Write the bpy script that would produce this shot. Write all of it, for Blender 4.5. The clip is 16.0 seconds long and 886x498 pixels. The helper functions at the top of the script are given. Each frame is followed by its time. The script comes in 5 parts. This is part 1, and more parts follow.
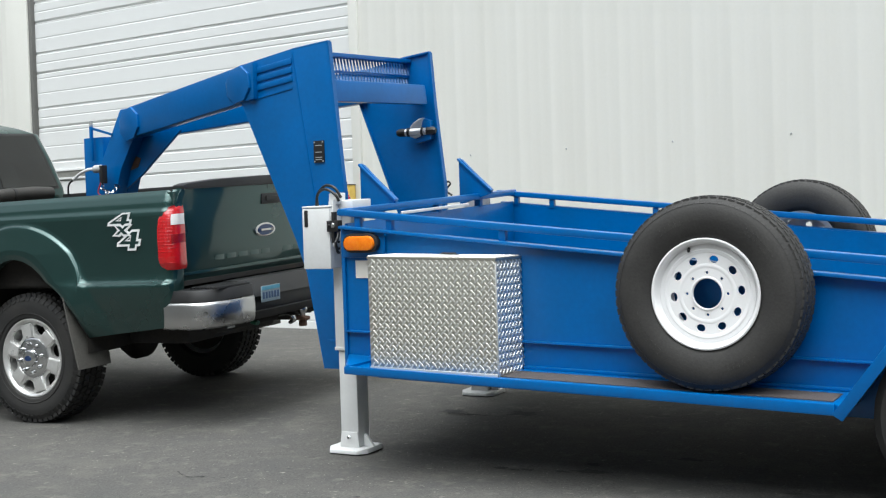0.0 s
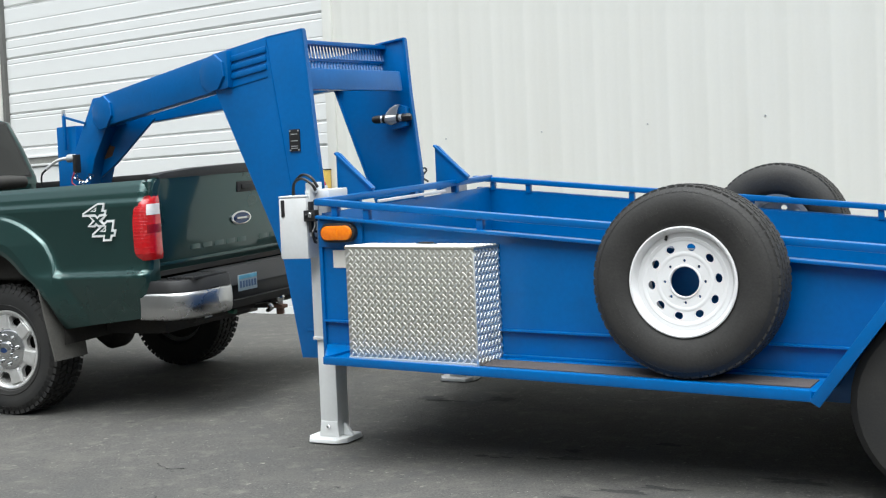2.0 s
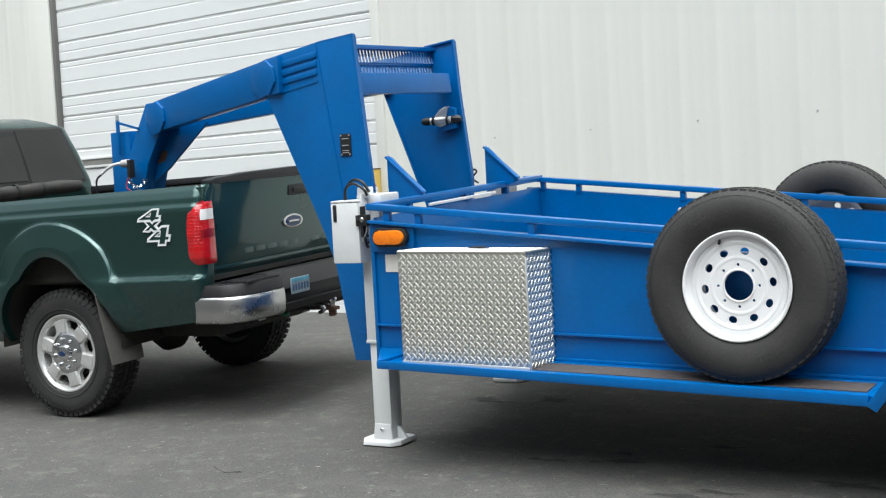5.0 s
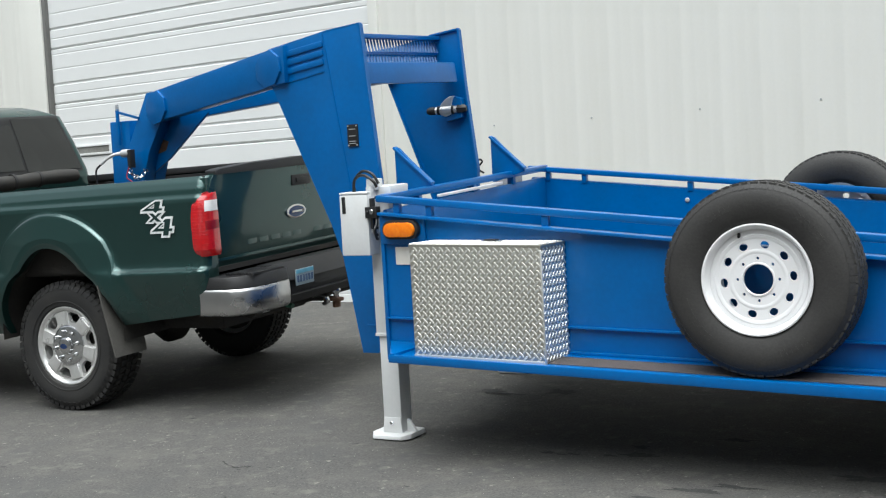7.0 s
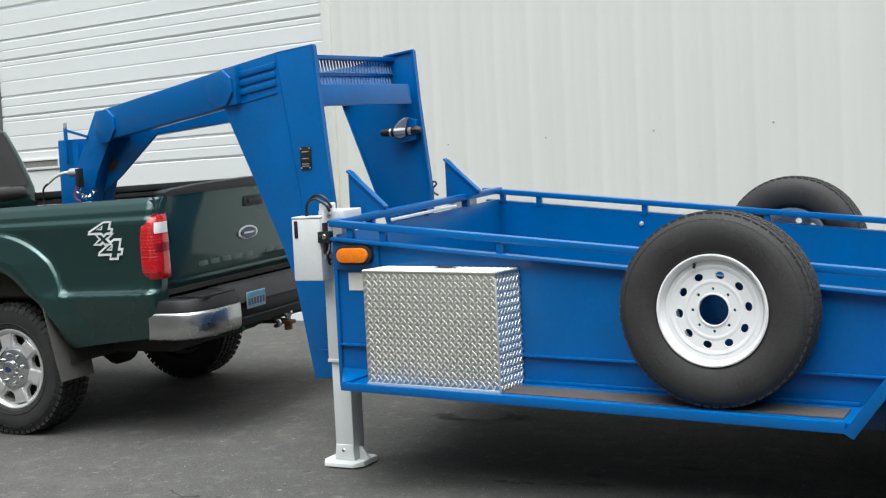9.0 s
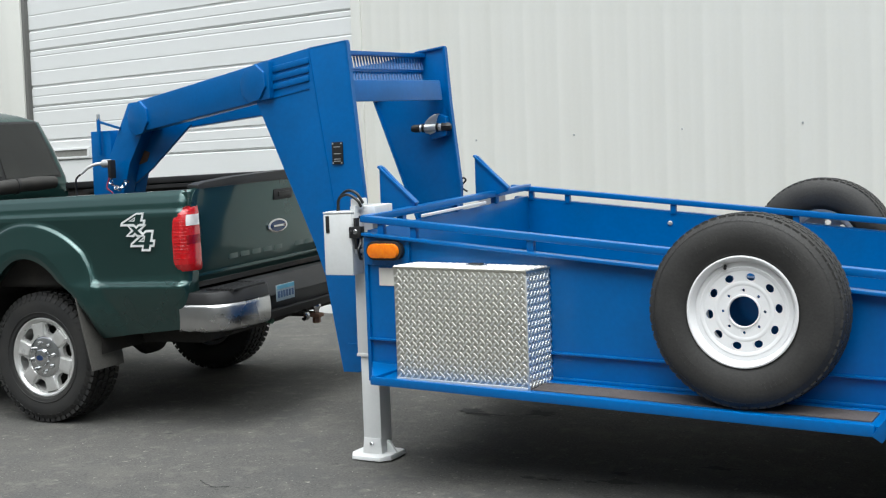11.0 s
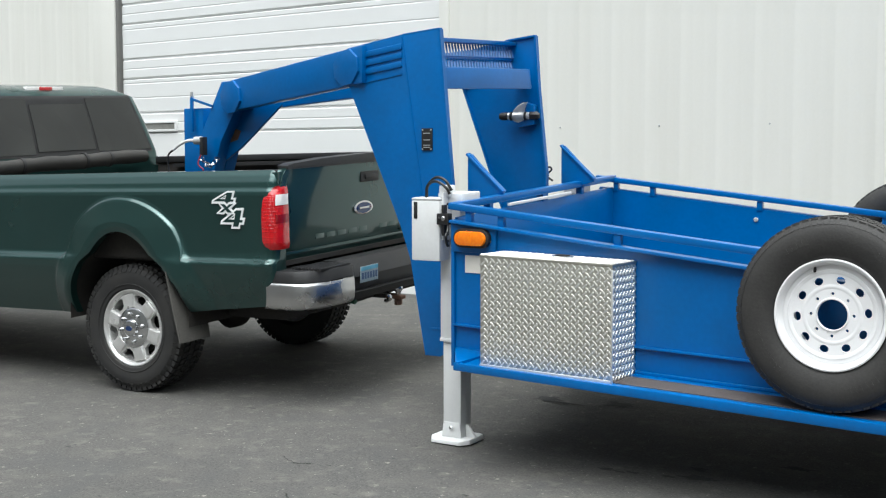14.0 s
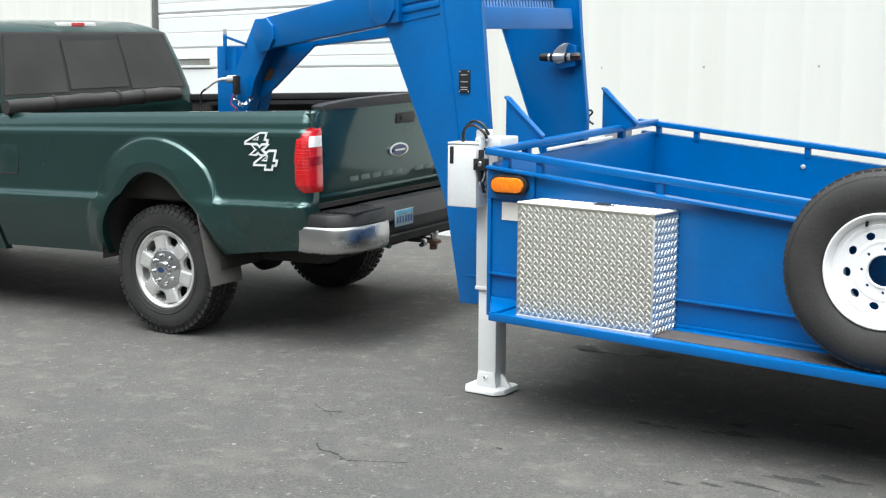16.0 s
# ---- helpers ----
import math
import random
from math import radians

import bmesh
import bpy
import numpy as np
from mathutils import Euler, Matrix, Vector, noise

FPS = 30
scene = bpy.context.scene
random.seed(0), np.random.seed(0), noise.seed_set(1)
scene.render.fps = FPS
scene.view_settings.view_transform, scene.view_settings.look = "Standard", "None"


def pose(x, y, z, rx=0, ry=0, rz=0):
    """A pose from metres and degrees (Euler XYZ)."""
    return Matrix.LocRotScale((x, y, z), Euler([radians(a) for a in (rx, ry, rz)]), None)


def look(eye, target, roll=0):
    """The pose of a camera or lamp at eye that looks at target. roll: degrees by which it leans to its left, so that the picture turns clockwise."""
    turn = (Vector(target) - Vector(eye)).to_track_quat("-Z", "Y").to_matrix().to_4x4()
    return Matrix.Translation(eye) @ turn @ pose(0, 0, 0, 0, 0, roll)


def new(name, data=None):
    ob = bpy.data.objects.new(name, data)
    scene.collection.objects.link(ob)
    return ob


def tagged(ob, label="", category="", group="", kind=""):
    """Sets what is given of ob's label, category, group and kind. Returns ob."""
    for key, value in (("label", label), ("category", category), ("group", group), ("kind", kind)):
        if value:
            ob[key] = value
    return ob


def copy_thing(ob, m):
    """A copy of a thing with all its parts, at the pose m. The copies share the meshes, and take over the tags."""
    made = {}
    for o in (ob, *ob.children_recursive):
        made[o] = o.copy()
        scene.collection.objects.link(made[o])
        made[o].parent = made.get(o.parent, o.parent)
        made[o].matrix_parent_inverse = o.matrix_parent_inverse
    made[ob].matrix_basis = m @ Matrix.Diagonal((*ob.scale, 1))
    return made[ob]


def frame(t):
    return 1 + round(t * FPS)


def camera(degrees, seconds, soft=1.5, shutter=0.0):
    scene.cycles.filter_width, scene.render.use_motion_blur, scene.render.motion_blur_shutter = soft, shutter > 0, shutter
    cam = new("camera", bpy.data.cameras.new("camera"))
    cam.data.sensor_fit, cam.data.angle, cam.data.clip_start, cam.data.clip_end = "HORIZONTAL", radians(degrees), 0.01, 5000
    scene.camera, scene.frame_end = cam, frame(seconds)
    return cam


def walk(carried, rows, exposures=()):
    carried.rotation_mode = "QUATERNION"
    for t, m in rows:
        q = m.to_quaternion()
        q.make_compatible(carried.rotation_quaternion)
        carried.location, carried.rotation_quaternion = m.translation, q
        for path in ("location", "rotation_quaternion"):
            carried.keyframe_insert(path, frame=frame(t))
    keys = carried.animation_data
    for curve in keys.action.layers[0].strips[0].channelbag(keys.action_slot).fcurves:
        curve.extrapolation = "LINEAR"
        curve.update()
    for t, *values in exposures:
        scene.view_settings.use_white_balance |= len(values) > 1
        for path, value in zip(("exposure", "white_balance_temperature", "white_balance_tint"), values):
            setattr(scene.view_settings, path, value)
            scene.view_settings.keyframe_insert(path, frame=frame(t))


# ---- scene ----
cam = camera(39.23, 16.0, soft=1.2)
PATH = [
    (0, (3.918, -4.927, 1.159), (2.873, -3.223, 1.113), -1.87),
    (0.5, (3.921, -4.934, 1.147), (2.878, -3.233, 1.010), -1.72),
    (1, (3.921, -4.957, 1.178), (2.834, -3.282, 1.057), -2.56),
    (1.5, (3.906, -4.944, 1.197), (2.843, -3.251, 1.125), -1.13),
    (2, (3.907, -4.930, 1.211), (2.896, -3.207, 1.128), -2.48),
    (2.5, (3.891, -4.951, 1.224), (2.820, -3.264, 1.137), -2.95),
    (3, (3.897, -4.950, 1.240), (2.824, -3.264, 1.149), -2.83),
    (3.5, (3.891, -4.955, 1.252), (2.817, -3.271, 1.157), -2.59),
    (4, (3.887, -4.951, 1.260), (2.798, -3.277, 1.154), -2.56),
    (4.5, (3.896, -4.953, 1.270), (2.816, -3.273, 1.170), -2.77),
    (4.7, (3.906, -4.953, 1.270), (2.824, -3.273, 1.178), -3.00),
    (6.8, (3.777, -4.986, 1.307), (2.727, -3.288, 1.184), -3.26),
    (7, (3.762, -4.974, 1.313), (2.707, -3.279, 1.194), -3.20),
    (7.5, (3.768, -4.918, 1.332), (2.720, -3.216, 1.244), -2.85),
    (8, (3.766, -4.895, 1.347), (2.694, -3.209, 1.261), -1.47),
    (8.5, (3.749, -4.893, 1.365), (2.736, -3.170, 1.275), -3.67),
    (9, (3.728, -4.918, 1.382), (2.738, -3.183, 1.276), -2.84),
    (9.2, (3.720, -4.926, 1.381), (2.728, -3.193, 1.267), -3.05),
    (11.3, (3.704, -5.000, 1.417), (2.677, -3.287, 1.300), -1.70),
    (11.5, (3.697, -5.022, 1.428), (2.667, -3.312, 1.311), -1.50),
    (12, (3.699, -5.028, 1.432), (2.671, -3.316, 1.321), -1.29),
    (12.5, (3.693, -5.034, 1.437), (2.648, -3.334, 1.311), -0.62),
    (13, (3.695, -5.047, 1.438), (2.618, -3.367, 1.304), -0.61),
    (13.5, (3.678, -5.064, 1.446), (2.579, -3.399, 1.307), 0.06),
    (14, (3.677, -5.065, 1.452), (2.563, -3.411, 1.305), -0.09),
    (14.5, (3.682, -5.065, 1.464), (2.545, -3.427, 1.306), -0.12),
    (15, (3.687, -5.062, 1.490), (2.472, -3.485, 1.308), 0.47),
    (15.5, (3.665, -5.011, 1.487), (2.407, -3.475, 1.252), 1.97),
    (16, (3.592, -4.931, 1.490), (2.435, -3.319, 1.240), 0.40),
]
walk(cam, [(t, look(eye, target, roll)) for t, eye, target, roll in PATH], [(0, 0.95, 6160, 6), (1.5, 1.03, 6160, 6), (4.5, 1.0, 6160, 6), (7, 0.9, 6160, 6), (9, 0.86, 6160, 6), (12.5, 0.92, 6160, 6), (14, 1.02, 6160, 6), (15, 1.12, 6160, 6), (16, 1.37, 6160, 6)])

# ---- light: a bright overcast day, the building shades nothing ----
world = bpy.data.worlds.new("overcast_sky")
scene.world = world
world.use_nodes = True
wnodes, wlinks = world.node_tree.nodes, world.node_tree.links
sky = wnodes.new("ShaderNodeTexSky")
sky.sky_type, sky.sun_disc = "NISHITA", False
sky.sun_elevation, sky.sun_rotation = radians(72), radians(160)
sky.air_density, sky.dust_density = 1.0, 6.0
cloud = wnodes.new("ShaderNodeHueSaturation")
cloud.inputs["Saturation"].default_value = 0.22
wlinks.new(sky.outputs[0], cloud.inputs["Color"])
wlinks.new(cloud.outputs[0], wnodes["Background"].inputs[0])
wnodes["Background"].inputs[1].default_value = 0.1
sun = new("sun", bpy.data.lights.new("sun", "SUN"))
sun.data.energy, sun.data.angle, sun.data.color = 2.05, radians(80), (1, 0.99, 0.96)
sun.matrix_world = look((1.5, -3.0, 12), (0, 0, 0))


# ---- materials ----
def mat(name, color, rough=0.5, metal=0.0, grain=0.0, grain_size=200.0, stain=0.0, stain_size=2.0, bump=0.0, coat=0.0, stretch=None, dirt=None):
    """A surface with fine grain and broad stains in its colour, and fine relief. color: base; dirt: the colour that
    stains lean to (on the cab glass, painted reflections).
    """
    m = bpy.data.materials.new(name)
    m.use_nodes = True
    nodes, links = m.node_tree.nodes, m.node_tree.links
    b = nodes["Principled BSDF"]
    b.inputs["Roughness"].default_value, b.inputs["Metallic"].default_value = rough, metal
    b.inputs["Coat Weight"].default_value, b.inputs["Coat Roughness"].default_value = coat, 0.08
    place = nodes.new("ShaderNodeTexCoord")
    scale = nodes.new("ShaderNodeMapping")
    scale.inputs["Scale"].default_value = stretch or (1, 1, 1)
    links.new(place.outputs["Object"], scale.inputs[0])
    fine, broad = nodes.new("ShaderNodeTexNoise"), nodes.new("ShaderNodeTexNoise")
    fine.inputs["Scale"].default_value, fine.inputs["Detail"].default_value = grain_size, 3
    broad.inputs["Scale"].default_value, broad.inputs["Detail"].default_value = stain_size, 6
    links.new(scale.outputs[0], broad.inputs[0])
    links.new(place.outputs["Object"], fine.inputs[0])
    dark = dirt or tuple(c * 0.55 for c in color)
    ramp = nodes.new("ShaderNodeMapRange")
    ramp.inputs["From Min"].default_value, ramp.inputs["From Max"].default_value = 0.42, 0.72
    ramp.inputs["To Max"].default_value = stain
    links.new(broad.outputs[0], ramp.inputs[0])
    one = nodes.new("ShaderNodeMix")
    one.data_type = "RGBA"
    one.inputs["A"].default_value, one.inputs["B"].default_value = (*color, 1), (*dark, 1)
    links.new(ramp.outputs[0], one.inputs["Factor"])
    two = nodes.new("ShaderNodeMix")
    two.data_type, two.blend_type = "RGBA", "OVERLAY"
    two.inputs["Factor"].default_value = grain
    links.new(one.outputs["Result"], two.inputs["A"])
    links.new(fine.outputs[0], two.inputs["B"])
    links.new(two.outputs["Result"], b.inputs["Base Color"])
    if bump:
        rise = nodes.new("ShaderNodeBump")
        rise.inputs["Strength"].default_value, rise.inputs["Distance"].default_value = bump, 0.004
        links.new(fine.outputs[0], rise.inputs["Height"])
        links.new(rise.outputs[0], b.inputs["Normal"])
    shine = nodes.new("ShaderNodeMapRange")
    shine.inputs["To Min"].default_value, shine.inputs["To Max"].default_value = rough * 0.85, min(1.0, rough * 1.2)
    links.new(broad.outputs[0], shine.inputs[0])
    links.new(shine.outputs[0], b.inputs["Roughness"])
    return m


BLUE = mat("blue_enamel", (0.0003, 0.112, 0.37), 0.31, grain=0.12, grain_size=45, stain=0.45, stain_size=4.5, bump=0.04, coat=0.15, dirt=(0.002, 0.09, 0.27))
BLUE.node_tree.nodes["Principled BSDF"].inputs["Specular IOR Level"].default_value = 0.42
GREEN = mat("dark_green_metallic_paint", (0.019, 0.06, 0.055), 0.28, 0.6, 0.1, 500, 0.25, 2.5, coat=0.95, dirt=(0.015, 0.046, 0.042))
GREEN.node_tree.nodes["Principled BSDF"].inputs["Specular IOR Level"].default_value = 0.3
# body green darkened: the shade of the handle recess is in this colour
GREEN_RECESS = mat("green_grey_lower_paint", (0.012, 0.035, 0.033), 0.35, 0.25, 0.1, 400, 0.3, 3, coat=0.6, dirt=(0.02, 0.03, 0.028))
WALL = mat("white_ribbed_steel", (0.77, 0.765, 0.715), 0.45, grain=0.06, grain_size=40, stain=0.35, stain_size=1.2, bump=0.02, stretch=(3, 3, 0.35), dirt=(0.69, 0.68, 0.62))
DOOR = mat("white_door_paint", (0.82, 0.83, 0.82), 0.4, grain=0.05, grain_size=30, stain=0.25, stain_size=0.8, bump=0.02, dirt=(0.72, 0.72, 0.7))
JAMB = mat("grey_seal", (0.16, 0.16, 0.15), 0.8, grain=0.2, stain=0.4)
ASPHALT = mat("asphalt", (0.08, 0.077, 0.071), 0.92, grain=0.85, grain_size=90, stain=0.6, stain_size=0.5, bump=0.8, dirt=(0.064, 0.063, 0.06))


def speckle(m, scale, low, high, colour, stretch):
    """Sparse flecks of another colour strewn over a surface."""
    nodes, links = m.node_tree.nodes, m.node_tree.links
    base = nodes["Principled BSDF"].inputs["Base Color"]
    place, size, spots, cut, over = nodes.new("ShaderNodeTexCoord"), nodes.new("ShaderNodeMapping"), nodes.new("ShaderNodeTexNoise"), nodes.new("ShaderNodeMapRange"), nodes.new("ShaderNodeMix")
    size.inputs["Scale"].default_value = stretch
    spots.inputs["Scale"].default_value, spots.inputs["Detail"].default_value = scale, 4
    cut.inputs["From Min"].default_value, cut.inputs["From Max"].default_value = low, high
    over.data_type = "RGBA"
    over.inputs["B"].default_value = (*colour, 1)
    links.new(place.outputs["Object"], size.inputs[0])
    links.new(size.outputs[0], spots.inputs[0])
    links.new(spots.outputs[0], cut.inputs[0])
    links.new(cut.outputs[0], over.inputs["Factor"])
    links.new(base.links[0].from_socket, over.inputs["A"])
    links.new(over.outputs["Result"], base)


speckle(ASPHALT, 3.0, 0.5, 0.95, (0.13, 0.122, 0.108), (1, 1.6, 1))
speckle(ASPHALT, 2.2, 0.52, 0.78, (0.066, 0.066, 0.064), (1.3, 1, 1))
speckle(ASPHALT, 11.0, 0.56, 0.8, (0.135, 0.127, 0.114), (1, 1, 1))
speckle(ASPHALT, 26.0, 0.66, 0.78, (0.24, 0.225, 0.2), (1, 1, 1))
speckle(ASPHALT, 75.0, 0.7, 0.74, (0.36, 0.34, 0.31), (1, 1, 1))
speckle(ASPHALT, 34.0, 0.67, 0.74, (0.045, 0.045, 0.045), (0.9, 1.0, 1))
OIL = mat("oil_stain", (0.033, 0.033, 0.032), 0.95, grain=0.5, grain_size=70, bump=0.5, stain=0.5, stain_size=9, dirt=(0.06, 0.06, 0.058))
RUBBER = mat("tyre_rubber", (0.02, 0.02, 0.02), 0.75, grain=0.3, grain_size=120, stain=0.5, stain_size=6, bump=0.12, dirt=(0.05, 0.047, 0.042))
FRESH_RUBBER = mat("new_tyre_rubber", (0.026, 0.025, 0.024), 0.68, grain=0.4, grain_size=110, stain=0.7, stain_size=7, bump=0.2, dirt=(0.044, 0.042, 0.039))
RIM_WHITE = mat("white_wheel_enamel", (0.86, 0.86, 0.87), 0.3, grain=0.05, stain=0.15, stain_size=9, coat=0.3, dirt=(0.7, 0.68, 0.66))
JACK_WHITE = mat("white_jack_paint", (0.72, 0.73, 0.73), 0.45, grain=0.1, grain_size=60, stain=0.35, stain_size=5, bump=0.03, dirt=(0.56, 0.55, 0.52))
JACK_GREY = mat("galvanised_steel", (0.5, 0.51, 0.51), 0.5, 0.4, 0.2, 80, 0.5, 6, 0.05)
ALU = mat("dulled_tread_plate", (0.68, 0.66, 0.585), 0.4, 1.0, 0.15, 300, 0.3, 5, 0.03, dirt=(0.52, 0.5, 0.44))
# same sheet: lugs polished by wear, and their glint put into the lighter colour
LUG = mat("bright_tread_lug", (0.93, 0.92, 0.88), 0.55, 1.0, 0.1, 300, 0.2, 6)
CHROME = mat("chrome", (0.66, 0.67, 0.68), 0.14, 1.0, 0.05, 200, 0.2, 4, dirt=(0.5, 0.5, 0.5))
WORN_CHROME = mat("worn_chrome", (0.58, 0.58, 0.58), 0.27, 1.0, 0.1, 150, 0.5, 5, 0.02, dirt=(0.42, 0.41, 0.4))
SILVER = mat("silver_wheel_paint", (0.78, 0.78, 0.77), 0.28, 0.6, 0.1, 200, 0.4, 8, dirt=(0.35, 0.33, 0.3))
PLASTIC = mat("black_plastic", (0.012, 0.012, 0.013), 0.5, grain=0.2, grain_size=300, stain=0.4, stain_size=4, bump=0.05, dirt=(0.035, 0.034, 0.033))
UNDER = mat("dirty_underbody", (0.02, 0.019, 0.018), 0.85, grain=0.4, grain_size=50, stain=0.6, stain_size=5, bump=0.2, dirt=(0.045, 0.038, 0.03))
VINYL = mat("black_vinyl", (0.025, 0.024, 0.022), 0.55, grain=0.3, grain_size=250, stain=0.5, stain_size=8, bump=0.08, dirt=(0.05, 0.045, 0.04))
# paler patches in the glass colour stand in for its grey reflections
TINT = mat("tinted_glass", (0.008, 0.009, 0.009), 0.04, grain=0.02, stain=0.7, stain_size=2.2, dirt=(0.032, 0.034, 0.032))
TINT.node_tree.nodes["Principled BSDF"].inputs["Specular IOR Level"].default_value = 0.7
RED = mat("red_lens", (0.55, 0.006, 0.01), 0.12, grain=0.2, grain_size=90, stain=0.4, stain_size=20, coat=0.6, dirt=(0.35, 0.003, 0.006))
CLEAR = mat("clear_lens", (0.85, 0.83, 0.82), 0.12, grain=0.2, grain_size=120, stain=0.3, stain_size=20, coat=0.6)
AMBER = mat("amber_lens", (0.9, 0.22, 0.005), 0.15, grain=0.3, grain_size=90, stain=0.5, stain_size=25, coat=0.6, dirt=(0.75, 0.13, 0.002))
GRIP = mat("brown_grip_strip", (0.075, 0.064, 0.062), 0.95, grain=0.6, grain_size=180, stain=0.6, stain_size=8, bump=0.5, dirt=(0.05, 0.045, 0.045))
BRASS = mat("rusty_steel", (0.16, 0.09, 0.06), 0.7, 0.4, 0.4, 60, 0.6, 15, 0.2)
DECAL = mat("white_decal", (0.8, 0.82, 0.82), 0.4, grain=0.05, stain=0.2)
CREAM = mat("cream_sticker", (0.75, 0.72, 0.66), 0.5, grain=0.1, stain=0.3)
YELLOW = mat("yellow_sticker", (0.72, 0.58, 0.2), 0.5, grain=0.1, stain=0.3, stain_size=30)
PLATE_PALE = mat("plate_pale_blue", (0.3, 0.38, 0.43), 0.45, grain=0.1, stain=0.4, stain_size=30)
PLATE_BLUE = mat("plate_blue", (0.12, 0.4, 0.55), 0.4, grain=0.1, stain=0.3, stain_size=30)
CABLE = mat("black_cable", (0.012, 0.012, 0.012), 0.4, grain=0.1)
CHAIN_RED = mat("red_cord", (0.22, 0.012, 0.04), 0.6, grain=0.2)


# ---- mesh helpers ----
FALL = 0.045   # the yard rises towards the building, and all that stands on it leans with it
STAND = []      # the last entry sets the things being built on their place in the yard


def rise(y):
    return FALL * min(max(y, -14.0), 6.0)


def trailer_place(p):
    """The trailer's own measures, laid along the yard."""
    x = float(np.interp(p.x, [-3.0, 0.31, 0.632, 1.268, 2.103, 6.4], [-3.0, 0.304, 0.632, 1.306, 2.244, 6.95]))
    y = p.y * 1.032
    return Vector((x - (0.108 + 0.022 * (p.x - 0.42)) * max(p.y, 0.0), y, p.z - 0.233 - 0.01 * (p.x - 1.0) + 0.01 * p.y + rise(y)))


def neck_place(p):
    y = 0.955 + (p.y - 1.16) * 0.874
    return Vector((-0.043 + (p.x + 0.13) * 0.97, y, 0.94 * p.z - 0.09 + rise(y)))


def jack_place(p):
    y = p.y - 0.37
    return Vector((p.x + 0.225, y, float(np.interp(p.z, [0, 0.03, 0.615, 1.47, 1.7], [0, 0.03, 0.52, 1.245, 1.44])) + rise(y)))


def box_place(p):
    y = 0.02 + (p.y - 0.385) * 0.9
    return Vector((0.061 + (p.x + 0.182) * 0.81, y, 0.935 + (p.z - 1.095) * 0.842 + rise(y)))


AXLE, YAW = Vector((-2.245, 1.106, 0)), 0.080   # middle of the truck's rear axle, and its turn against the trailer


def truck_place(p):
    x = float(np.interp(p.x, [-8.2, -4.31, -4.28, -2.35, -1.0, -0.724, -0.6], [-5.36, -1.47, -1.43, 0, 1.15, 1.38, 1.51]))
    y = (p.y - 1.25) * 1.031
    z = float(np.interp(p.z, [0, 0.413, 0.685, 0.885, 0.955, 1.05, 1.15, 1.325, 1.425, 1.525, 1.604, 2.09, 2.215], [0, 0.385, 0.58, 0.735, 0.80, 0.866, 1.03, 1.2, 1.27, 1.37, 1.43, 1.865, 1.955]))
    c, s = math.cos(YAW), math.sin(YAW)
    wx, wy = AXLE.x + c * x - s * y, AXLE.y + s * x + c * y
    return Vector((wx, wy, z + rise(wy)))


def part(name, bm, material, parent=None, label="", smooth=35, bevel=0.0):
    """Links a bmesh as one mesh object, under a thing or a part."""
    bmesh.ops.remove_doubles(bm, verts=bm.verts, dist=1e-5)
    bmesh.ops.recalc_face_normals(bm, faces=bm.faces)
    if bevel:
        sharp = [e for e in bm.edges if len(e.link_faces) == 2 and e.calc_face_angle(0) > 0.5]
        bmesh.ops.bevel(bm, geom=sharp, offset=bevel, segments=2, profile=0.6, affect="EDGES", clamp_overlap=True)
    if STAND:
        for v in bm.verts:
            v.co = STAND[-1](v.co)
    me = bpy.data.meshes.new(name)
    bm.to_mesh(me)
    bm.free()
    me.materials.append(material)
    me.polygons.foreach_set("use_smooth", [True] * len(me.polygons))
    me.set_sharp_from_angle(angle=radians(smooth))
    ob = new(name, me)
    if parent:
        ob.parent = parent
        ob.matrix_parent_inverse = parent.matrix_world.inverted()
    return tagged(ob, label)


def root(name, label, category, at=(0, 0, 0), group=""):
    ob = new(name)
    ob.matrix_world = Matrix.Translation(at)
    return tagged(ob, label, category, group)


def prism(pts, y0, y1, bm=None):
    """A polygon in x and z, drawn out from y0 to y1."""
    bm = bm or bmesh.new()
    a = [bm.verts.new((x, y0, z)) for x, z in pts]
    b = [bm.verts.new((x, y1, z)) for x, z in pts]
    bm.faces.new(a), bm.faces.new(b)
    for i in range(len(a)):
        j = (i + 1) % len(a)
        bm.faces.new((a[i], a[j], b[j], b[i]))
    return bm


def block(x0, x1, y0, y1, z0, z1, bm=None):
    return prism([(x0, z0), (x1, z0), (x1, z1), (x0, z1)], y0, y1, bm)


def hexa(low, high, bm=None):
    """Eight corners: four below, four above, in the same order."""
    bm = bm or bmesh.new()
    a, b = [bm.verts.new(p) for p in low], [bm.verts.new(p) for p in high]
    bm.faces.new(a), bm.faces.new(b)
    for i in range(4):
        j = (i + 1) % 4
        bm.faces.new((a[i], a[j], b[j], b[i]))
    return bm


def bar(p, q, wide, tall, bm=None):
    """A bar of rectangular section from p to q; tall is measured upright."""
    p, q = Vector(p), Vector(q)
    d = (q - p).normalized()
    s = d.cross(Vector((0, 0, 1)))
    s = (s if s.length > 1e-4 else Vector((1, 0, 0))).normalized() * wide / 2
    u = s.cross(d).normalized() * tall / 2
    return hexa([p - s - u, p + s - u, p + s + u, p - s + u], [q - s - u, q + s - u, q + s + u, q - s + u], bm)


